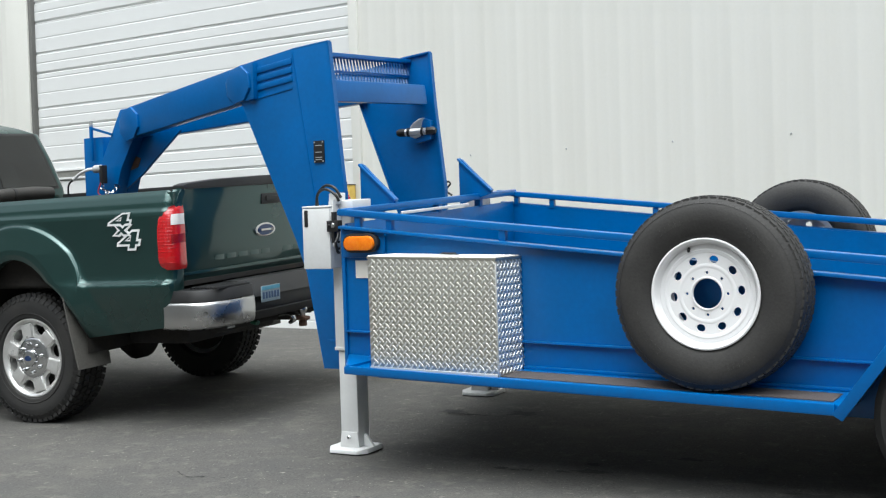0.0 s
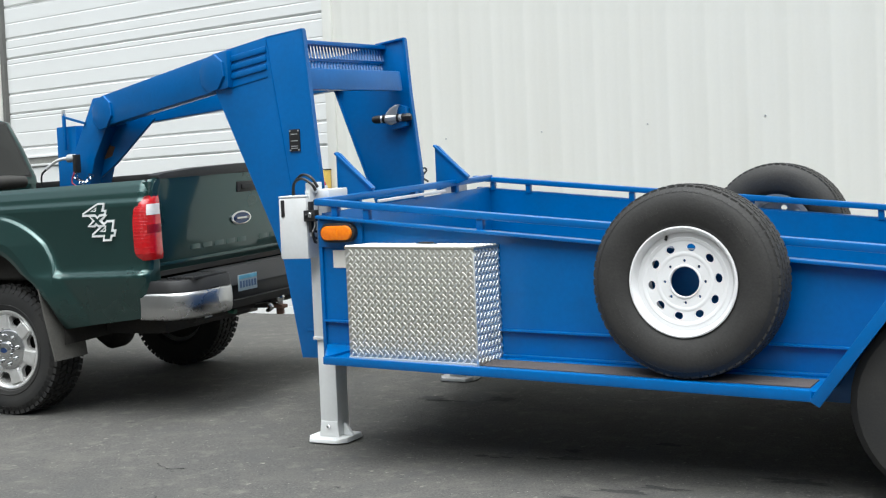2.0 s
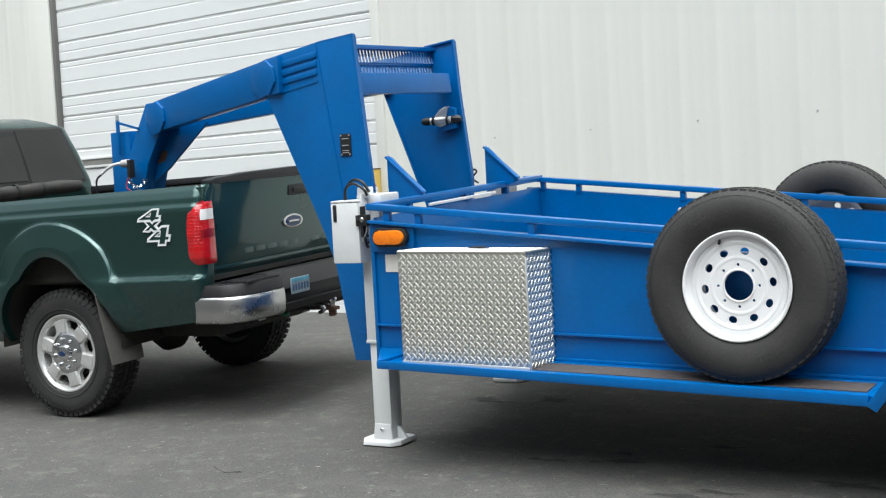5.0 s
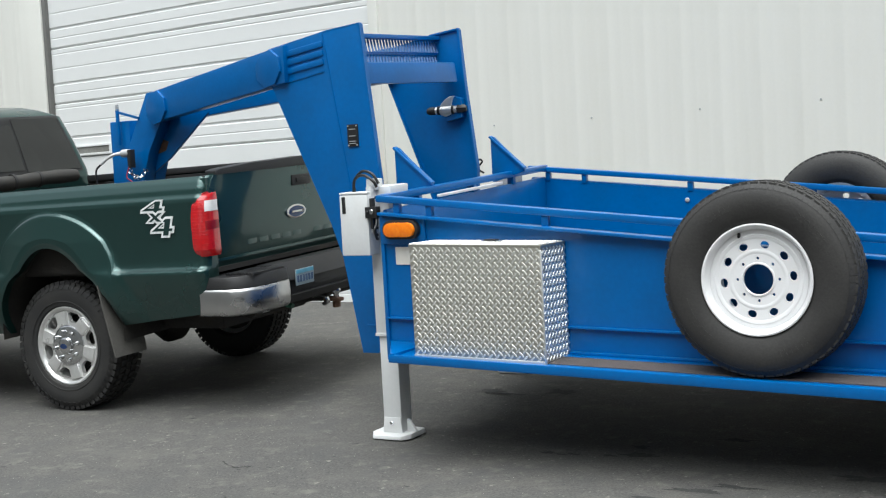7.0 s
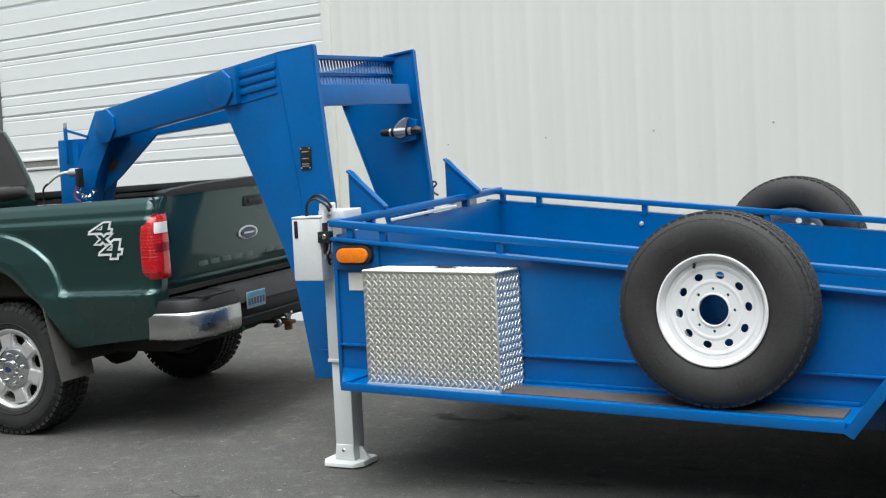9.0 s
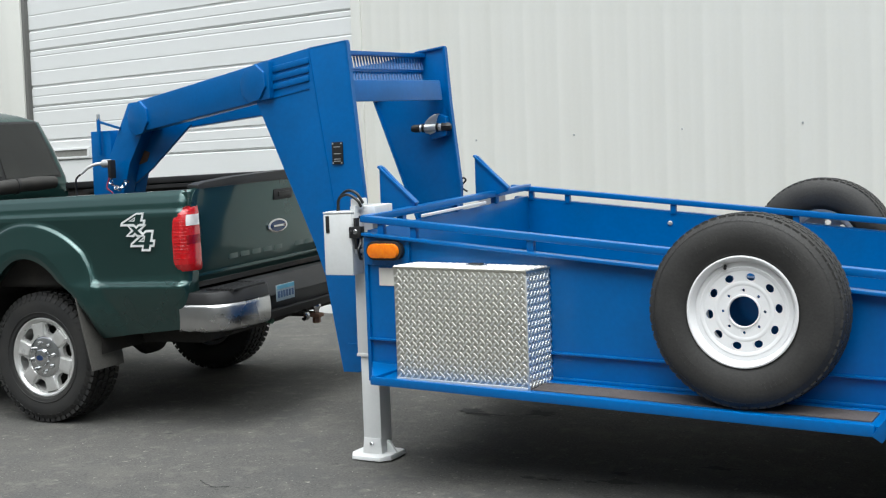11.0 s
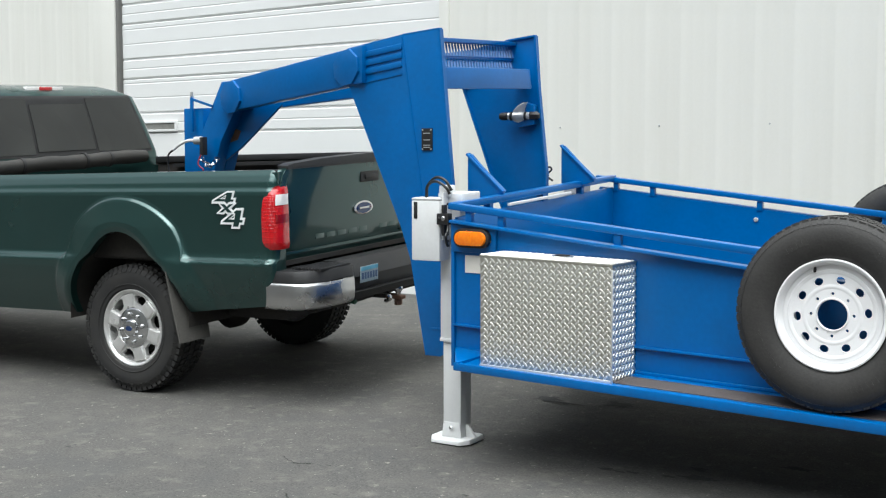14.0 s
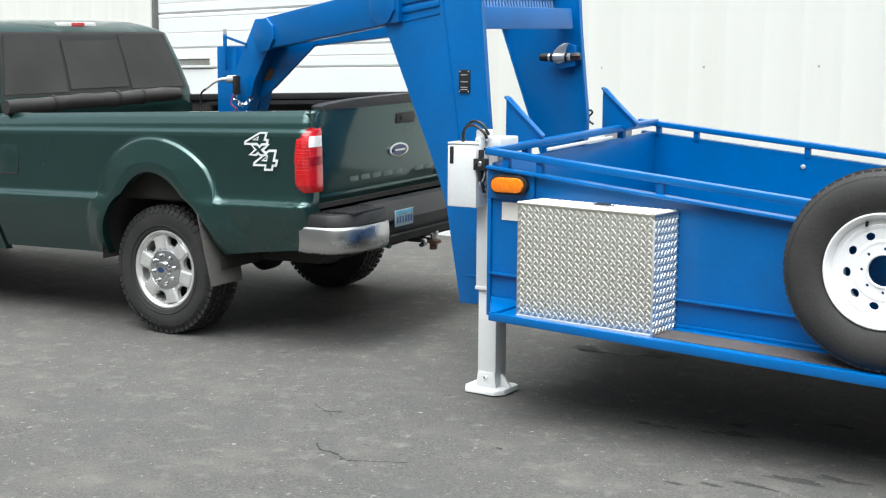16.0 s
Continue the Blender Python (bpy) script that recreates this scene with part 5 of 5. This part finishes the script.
# mud flaps
for s in (-1, 1):
    y0 = YN - 0.05 if s < 0 else YF - 0.25
    bm = bmesh.new()
    rows = []
    for k in range(9):
        z = 0.93 - 0.55 * k / 8
        bend = 0.05 * math.sin(k / 8 * 2.2)
        rows.append([bm.verts.new((-1.9 + 0.12 * k / 8 + bend * w - 0.03 * w, y0 + 0.25 * w, z)) for w in (0, 0.15, 0.4, 0.7, 1.0)])
    for a, b in zip(rows, rows[1:]):
        for i in range(4):
            bm.faces.new((a[i], a[i + 1], b[i + 1], b[i]))
    ret = bmesh.ops.extrude_face_region(bm, geom=list(bm.faces))
    bmesh.ops.translate(bm, verts=[v for v in ret["geom"] if isinstance(v, bmesh.types.BMVert)], vec=(0.012, 0, 0))
    part("mud_flap", bm, mat("grey_rubber_flap", (0.075, 0.073, 0.066), 0.75, grain=0.3, grain_size=100, stain=0.6, stain_size=6, bump=0.1, dirt=(0.11, 0.1, 0.09)) if s < 0 else bpy.data.materials["grey_rubber_flap"], truck, "dusty black mud flap")


# wheels
def wheel_pose(x, y, spin, turn):
    at = truck_place(Vector((x, y, 0.413)))
    return pose(at.x, at.y, at.z + 0.007, 0, 0, math.degrees(YAW)) @ pose(0, 0, 0, 0, spin, turn) @ Matrix.Scale(0.955, 4)


def truck_wheel():
    R = 0.411
    wheel = part("wheel", lathe([(0.24, -0.1), (0.262, -0.125), (0.32, -0.135), (0.36, -0.132), (0.384, -0.12), (0.397, -0.104), (0.402, -0.07), (0.403, 0), (0.402, 0.07), (0.397, 0.104), (0.384, 0.12), (0.36, 0.132), (0.32, 0.135), (0.26, 0.125), (0.236, 0.1)], 72), RUBBER, truck, "black all-terrain tyre on a silver alloy wheel")
    for r, y in ((0.285, -0.131),):
        part("sidewall_ring", lathe([(r - 0.004, y), (r, y - 0.003), (r + 0.004, y), (r, y + 0.005)], 60), RUBBER, wheel)
    bm = bmesh.new()
    n = 56
    for k in range(n):
        for row, (y, half) in enumerate(((-0.098, 0.02), (-0.05, 0.02), (0.0, 0.02), (0.05, 0.02), (0.098, 0.02))):
            a = 2 * math.pi * (k + 0.5 * (row % 2)) / n
            d = 0.74 * math.pi / n
            r0, r1 = (R - 0.016, R + 0.004) if abs(y) < 0.09 else (R - 0.028, R)
            sk = 0.3 * d * (1 if row % 2 else -1)
            lo = [(r0 * math.cos(a + q), y + w, r0 * math.sin(a + q)) for q, w in ((-d - sk, -half), (d - sk, -half), (d + sk, half), (-d + sk, half))]
            hi = [(r1 * math.cos(a + q), y + w * 0.9, r1 * math.sin(a + q)) for q, w in ((-d - sk, -half), (d - sk, -half), (d + sk, half), (-d + sk, half))]
            hexa(lo, hi, bm)
    for k in range(n):
        a, d = 2 * math.pi * k / n, (0.6 if k % 2 else 0.4) * math.pi / n
        lo = [(r * math.cos(a + q), y, r * math.sin(a + q)) for r, y, q in ((0.362, -0.128, -d), (0.4, -0.1, -d), (0.4, -0.1, d), (0.362, -0.128, d))]
        hi = [(r * math.cos(a + q), y, r * math.sin(a + q)) for r, y, q in ((0.364, -0.1355, -d), (0.406, -0.108, -d), (0.406, -0.108, d), (0.364, -0.1355, d))]
        hexa(lo, hi, bm)
    tagged(part("tread", bm, RUBBER, wheel), kind="stuff")
    rim = part("rim", lathe([(0.24, -0.1), (0.251, -0.108), (0.251, -0.118), (0.244, -0.12), (0.232, -0.114), (0.224, -0.1), (0.214, -0.06), (0.2, 0.0), (0.2, 0.06), (0.235, 0.1)], 60), SILVER, wheel, "silver alloy rim")
    holes = []
    for k in range(6):
        a = radians(60 * k + 14)
        pts = [(0.158, -0.17), (0.204, -0.26), (0.2165, -0.14), (0.2165, 0.14), (0.204, 0.26), (0.158, 0.17), (0.15, 0.0)]
        holes.append([(r * math.cos(a + q), r * math.sin(a + q)) for r, q in pts])
    spokes = part("spokes", holed(ring2(0, 0, 0.222, n=60), holes, -0.098, -0.07), SILVER, rim, "silver cast spokes", 50)
    for k in range(6):
        a = radians(60 * k + 44)
        c, s = math.cos(a), math.sin(a)
        part("spoke_ridge", hexa([(c * r - s * w, -0.097, s * r + c * w) for r, w in ((0.125, -0.042), (0.222, -0.05), (0.222, 0.05), (0.125, 0.042))], [(c * r - s * w, -0.112, s * r + c * w) for r, w in ((0.13, -0.033), (0.215, -0.042), (0.215, 0.042), (0.13, 0.033))]), SILVER, spokes, bevel=0.003)
    hub = part("hub", lathe([(0.001, -0.15), (0.04, -0.15), (0.052, -0.142), (0.056, -0.122), (0.11, -0.118), (0.128, -0.108), (0.13, -0.07), (0.001, -0.07)], 36), CHROME, rim, "chrome hub cap")
    part("hub_badge", moved(lathe([(0.0005, -0.152), (0.016, -0.152), (0.018, -0.149), (0.0005, -0.149)], 20), Matrix.Diagonal((1.7, 1, 1, 1))), bpy.data.materials["badge_navy"], hub, "dark oval badge")
    for k in range(8):
        a = radians(45 * k + 10)
        part("wheel_nut", moved(lathe([(0.0005, -0.136), (0.009, -0.134), (0.013, -0.12), (0.013, -0.1), (0.0005, -0.1)], 10), Matrix.Translation((0.092 * math.cos(a), -0.012, 0.092 * math.sin(a)))), CHROME, hub, "chrome wheel nut")
    part("backing_plate", lathe([(0.03, 0.06), (0.205, 0.06), (0.205, 0.075), (0.03, 0.075)], 32), UNDER, rim, "dirty backing plate")
    part("brake_disc", lathe([(0.05, -0.03), (0.17, -0.03), (0.17, -0.005), (0.05, -0.005)], 32), UNDER, rim, "dark brake disc")
    return wheel


STAND.append(Vector)
proto = truck_wheel()
STAND.pop()
FRONT_AX = -6.75
proto.matrix_world = wheel_pose(-2.35, 0.46, 0, 0)
for x, y, turn in ((FRONT_AX, 0.46, 0), (-2.35, 2.04, 180), (FRONT_AX, 2.04, 180)):
    m = wheel_pose(x, y, 33, turn)
    made = {}
    for o in (proto, *proto.children_recursive):
        c = made[o] = o.copy()
        scene.collection.objects.link(c)
        c.parent = made.get(o.parent, o.parent)
        c.matrix_parent_inverse = o.matrix_parent_inverse
    made[proto].matrix_world = m

# cab: lower body, doors, roof and glass
cab = part("cab", block(CABF, BED0 - 0.07, YN + 0.2, YF - 0.2, 0.55, 0.62), UNDER, truck, "dark cab floor")


def cab_low(x):
    return 0.5


CAB1 = BED0 - 0.03
for s in (-1, 1):
    lowside = part("cab_side", body_side(CABF + 1.35, CAB1, 1.56, cab_low, s, None, 40, 40), GREEN, cab, "dark green cab side")
    y = YN if s < 0 else YF
    for x in (CAB1 - 0.22, CAB1 - 1.12):
        part("door_gap", tube([(x, y - s * side_in(z), z + rake(x)) for z in np.linspace(0.55, 1.52, 24)], 0.0045, 6), UNDER, lowside, "door gap")
    part("door_handle", block(CAB1 - 0.56, CAB1 - 0.44, min(y, y + s * 0.025), max(y, y + s * 0.025), 1.19, 1.225), GREEN, lowside, "green door handle", bevel=0.01)
    part("handle_bezel", block(CAB1 - 0.55, CAB1 - 0.45, y - 0.0015 if s < 0 else y - 0.01, y + 0.01 if s < 0 else y + 0.0015, 1.12, 1.3), GREEN_RECESS, lowside, "flat green plate with the handle recess's shade in its colour", bevel=0.003)
part("cab_back", block(CAB1 - 0.03, CAB1 - 0.002, YN + 0.05, YF - 0.05, 0.7, 1.54), GREEN, cab)


def loft(levels):
    """Rounded cab upper: rings of (z, x rear, x front, y inset, corner)."""
    bm = bmesh.new()
    rings = []
    for z, xr, xf, inn, c in levels:
        pts = []
        for (cx, cy, a0) in ((xr - c, YF - inn - c, 0), (xf + c, YF - inn - c, 90), (xf + c, YN + inn + c, 180), (xr - c, YN + inn + c, 270)):
            for q in np.linspace(0, 90, 7):
                a = radians(a0 + q)
                pts.append(bm.verts.new((cx + c * math.cos(a), cy + c * math.sin(a), z)))
        rings.append(pts)
    n = len(rings[0])
    for a, b in zip(rings, rings[1:]):
        for i in range(n):
            bm.faces.new((a[i], a[(i + 1) % n], b[(i + 1) % n], b[i]))
    bm.faces.new(rings[-1])
    return bm


LEV = [(1.53, CAB1, CABF + 1.3, 0.025, 0.06), (1.6, CAB1 - 0.005, CABF + 1.4, 0.03, 0.06), (1.85, CAB1 - 0.07, CABF + 1.75, 0.075, 0.07), (2.08, CAB1 - 0.14, CABF + 2.1, 0.13, 0.08), (2.15, CAB1 - 0.22, CABF + 2.2, 0.21, 0.13), (2.195, CAB1 - 0.29, CABF + 2.3, 0.29, 0.18), (2.215, CAB1 - 0.42, CABF + 2.45, 0.45, 0.22)]
upper = part("cab_roof", loft(LEV), GREEN, cab, "dark green cab roof and pillars", 60)


def on_back(y, z, out=0.004):
    """A place on the sloping back of the cab."""
    x, inn, c = (float(np.interp(z, [l[0] for l in LEV], [l[k] for l in LEV])) for k in (1, 3, 4))
    past = max(YN + inn + c - y, y - (YF - inn - c), 0.0)     # how far it lies round the cab's corner
    return Vector((x + out - c + math.sqrt(max(c * c - past * past, 0.0)), y, z))


def pane_quad(fn, corners, out0, out1, n=6):
    """A thin pane laid on a sloping face: corners in the face's own two measures."""
    bm = bmesh.new()
    (a0, b0), (a1, b1), (a2, b2), (a3, b3) = corners
    layers = []
    for out in (out0, out1):
        g = []
        for i in range(n + 1):
            row = []
            for j in range(n + 1):
                u, v = i / n, j / n
                a = (a0 * (1 - u) + a1 * u) * (1 - v) + (a3 * (1 - u) + a2 * u) * v
                b = (b0 * (1 - u) + b1 * u) * (1 - v) + (b3 * (1 - u) + b2 * u) * v
                row.append(bm.verts.new(fn(a, b, out)))
            g.append(row)
        layers.append(g)
    for g in layers:
        for i in range(n):
            for j in range(n):
                bm.faces.new((g[i][j], g[i + 1][j], g[i + 1][j + 1], g[i][j + 1]))
    lo, hi = layers
    rim_i = [(i, 0) for i in range(n)] + [(n, j) for j in range(n)] + [(i, n) for i in range(n, 0, -1)] + [(0, j) for j in range(n, 0, -1)]
    for (i, j), (k, l) in zip(rim_i, rim_i[1:] + rim_i[:1]):
        bm.faces.new((lo[i][j], lo[k][l], hi[k][l], hi[i][j]))
    return bm


back = part("rear_window", pane_quad(on_back, [(YN + 0.11, 1.6), (YF - 0.11, 1.6), (YF - 0.22, 2.09), (YN + 0.22, 2.09)], 0.002, 0.008, 24), PLASTIC, cab, "black rear window surround")
part("side_pane", pane_quad(on_back, [(YN + 0.135, 1.62), (YM - 0.3, 1.62), (YM - 0.28, 2.07), (YN + 0.24, 2.07)], 0.008, 0.012, 16), TINT, back, "tinted pane")
part("slider_pane", pane_quad(on_back, [(YM - 0.27, 1.64), (YM + 0.27, 1.64), (YM + 0.26, 2.02), (YM - 0.26, 2.02)], 0.008, 0.014), TINT, back, "tinted sliding pane")
part("side_pane", pane_quad(on_back, [(YM + 0.3, 1.62), (YF - 0.135, 1.62), (YF - 0.24, 2.07), (YM + 0.28, 2.07)], 0.008, 0.012, 16), TINT, back, "tinted pane")
high = part("brake_lamp", moved(block(-0.02, 0.03, -0.17, 0.17, -0.022, 0.022), Matrix.Translation((CAB1 - 0.25, YM, 2.165))), CLEAR, cab, "high brake lamp with clear ends", bevel=0.008)
part("red_lens", moved(block(0.022, 0.034, -0.06, 0.06, -0.018, 0.018), Matrix.Translation((CAB1 - 0.25, YM, 2.165))), RED, high, "red lens", bevel=0.004)


def on_side(sgn):
    def fn(x, z, out):
        inn = float(np.interp(z, [l[0] for l in LEV], [l[3] for l in LEV]))
        return Vector((x, (YN + inn - out) if sgn < 0 else (YF - inn + out), z))
    return fn


for s in (-1, 1):
    fn = on_side(s)
    trim = part("door_window", pane_quad(fn, [(CAB1 - 0.34, 1.585), (CAB1 - 1.1, 1.585), (CAB1 - 1.05, 2.08), (CAB1 - 0.42, 2.08)], 0.002, 0.008), PLASTIC, cab, "black window surround")
    part("pane", pane_quad(fn, [(CAB1 - 0.36, 1.6), (CAB1 - 1.08, 1.6), (CAB1 - 1.03, 2.06), (CAB1 - 0.44, 2.06)], 0.008, 0.012), TINT, trim, "tinted pane")
    trim = part("door_window", pane_quad(fn, [(CAB1 - 1.16, 1.585), (CAB1 - 1.9, 1.585), (CAB1 - 1.6, 2.08), (CAB1 - 1.12, 2.08)], 0.002, 0.008), PLASTIC, cab, "black window surround")
    part("pane", pane_quad(fn, [(CAB1 - 1.18, 1.6), (CAB1 - 1.86, 1.6), (CAB1 - 1.58, 2.06), (CAB1 - 1.14, 2.06)], 0.008, 0.012), TINT, trim, "tinted pane")
for s in (-1, 1):
    fn = on_side(s)
    part("door_gap", tube([fn(CAB1 - 0.22 - 0.1 * (z - 1.54), z, 0.0) for z in np.linspace(1.54, 2.08, 12)], 0.0045, 6), UNDER, cab, "door gap")
# lettering on the rear door, as plain bars
for x0, x1, z, h, m in ((-5.3, -5.0, 1.255, 0.034, DECAL), (-5.22, -4.88, 1.2, 0.024, DECAL), (-5.28, -4.88, 1.162, 0.006, DECAL), (-5.26, -4.86, 1.125, 0.02, YELLOW), (-5.54, -5.2, 1.06, 0.03, DECAL), (-5.15, -4.82, 1.06, 0.03, DECAL), (-5.3, -4.92, 1.015, 0.01, DECAL)):
    n = max(3, round((x1 - x0) / (h * 0.8 + 0.012)))
    for k in range(n):
        a = x0 + (x1 - x0) * k / n
        part("sign_bar", block(a, a + (x1 - x0) / n * 0.6, YN - 0.003, YN + 0.02, z - h / 2, z + h / 2), m, cab, "pale sign bar on the door")
part("sign_burst", prism([(-5.44 + (0.085 if k % 2 == 0 else 0.035) * math.cos(k * math.pi / 10), 1.19 + (0.075 if k % 2 == 0 else 0.03) * math.sin(k * math.pi / 10)) for k in range(20)], YN - 0.003, YN + 0.02), DECAL, cab, "pale sunburst shape on the door")
# bonnet and front, out of view but closed
part("bonnet", hexa([(CABF - 0.6, YN + 0.06, 0.55), (CABF + 1.45, YN + 0.03, 0.55), (CABF + 1.45, YF - 0.03, 0.55), (CABF - 0.6, YF - 0.06, 0.55)], [(CABF - 0.55, YN + 0.12, 1.3), (CABF + 1.5, YN + 0.06, 1.55), (CABF + 1.5, YF - 0.06, 1.55), (CABF - 0.55, YF - 0.12, 1.3)]), GREEN, truck, "dark green bonnet", bevel=0.06)

# rolled-up bed cover behind the cab
roll_y0, roll_y1 = YN + 0.02, YF - 0.35
line = [(-4.13, y, 1.53 + 0.02 * (y - YN) + 0.004 * math.sin(y * 9)) for y in np.linspace(roll_y0, roll_y1, 24)]
cover = part("bed_cover", tube(line, [0.055] + [0.062 + 0.003 * math.sin(k * 1.7) for k in range(22)] + [0.055], 18), VINYL, truck, "rolled-up black vinyl bed cover", 50)
for y in (roll_y0 + 0.38, YM, roll_y1 - 0.38):
    part("strap", moved(lathe([(0.066, -0.012), (0.07, -0.012), (0.07, 0.012), (0.066, 0.012)], 20), Matrix.Translation((-4.13, y, 1.53 + 0.02 * (y - YN)))), PLASTIC, cover, "black strap")
for s in (-1, 1):
    y = YN + 0.15 if s < 0 else YF - 0.15
    part("cover_rail", bar((-3.98, y, 1.5 + rake(-3.98)), (TAIL - 0.05, y, 1.505), 0.04, 0.025), PLASTIC, bed, "black cover rail")
STAND.pop()
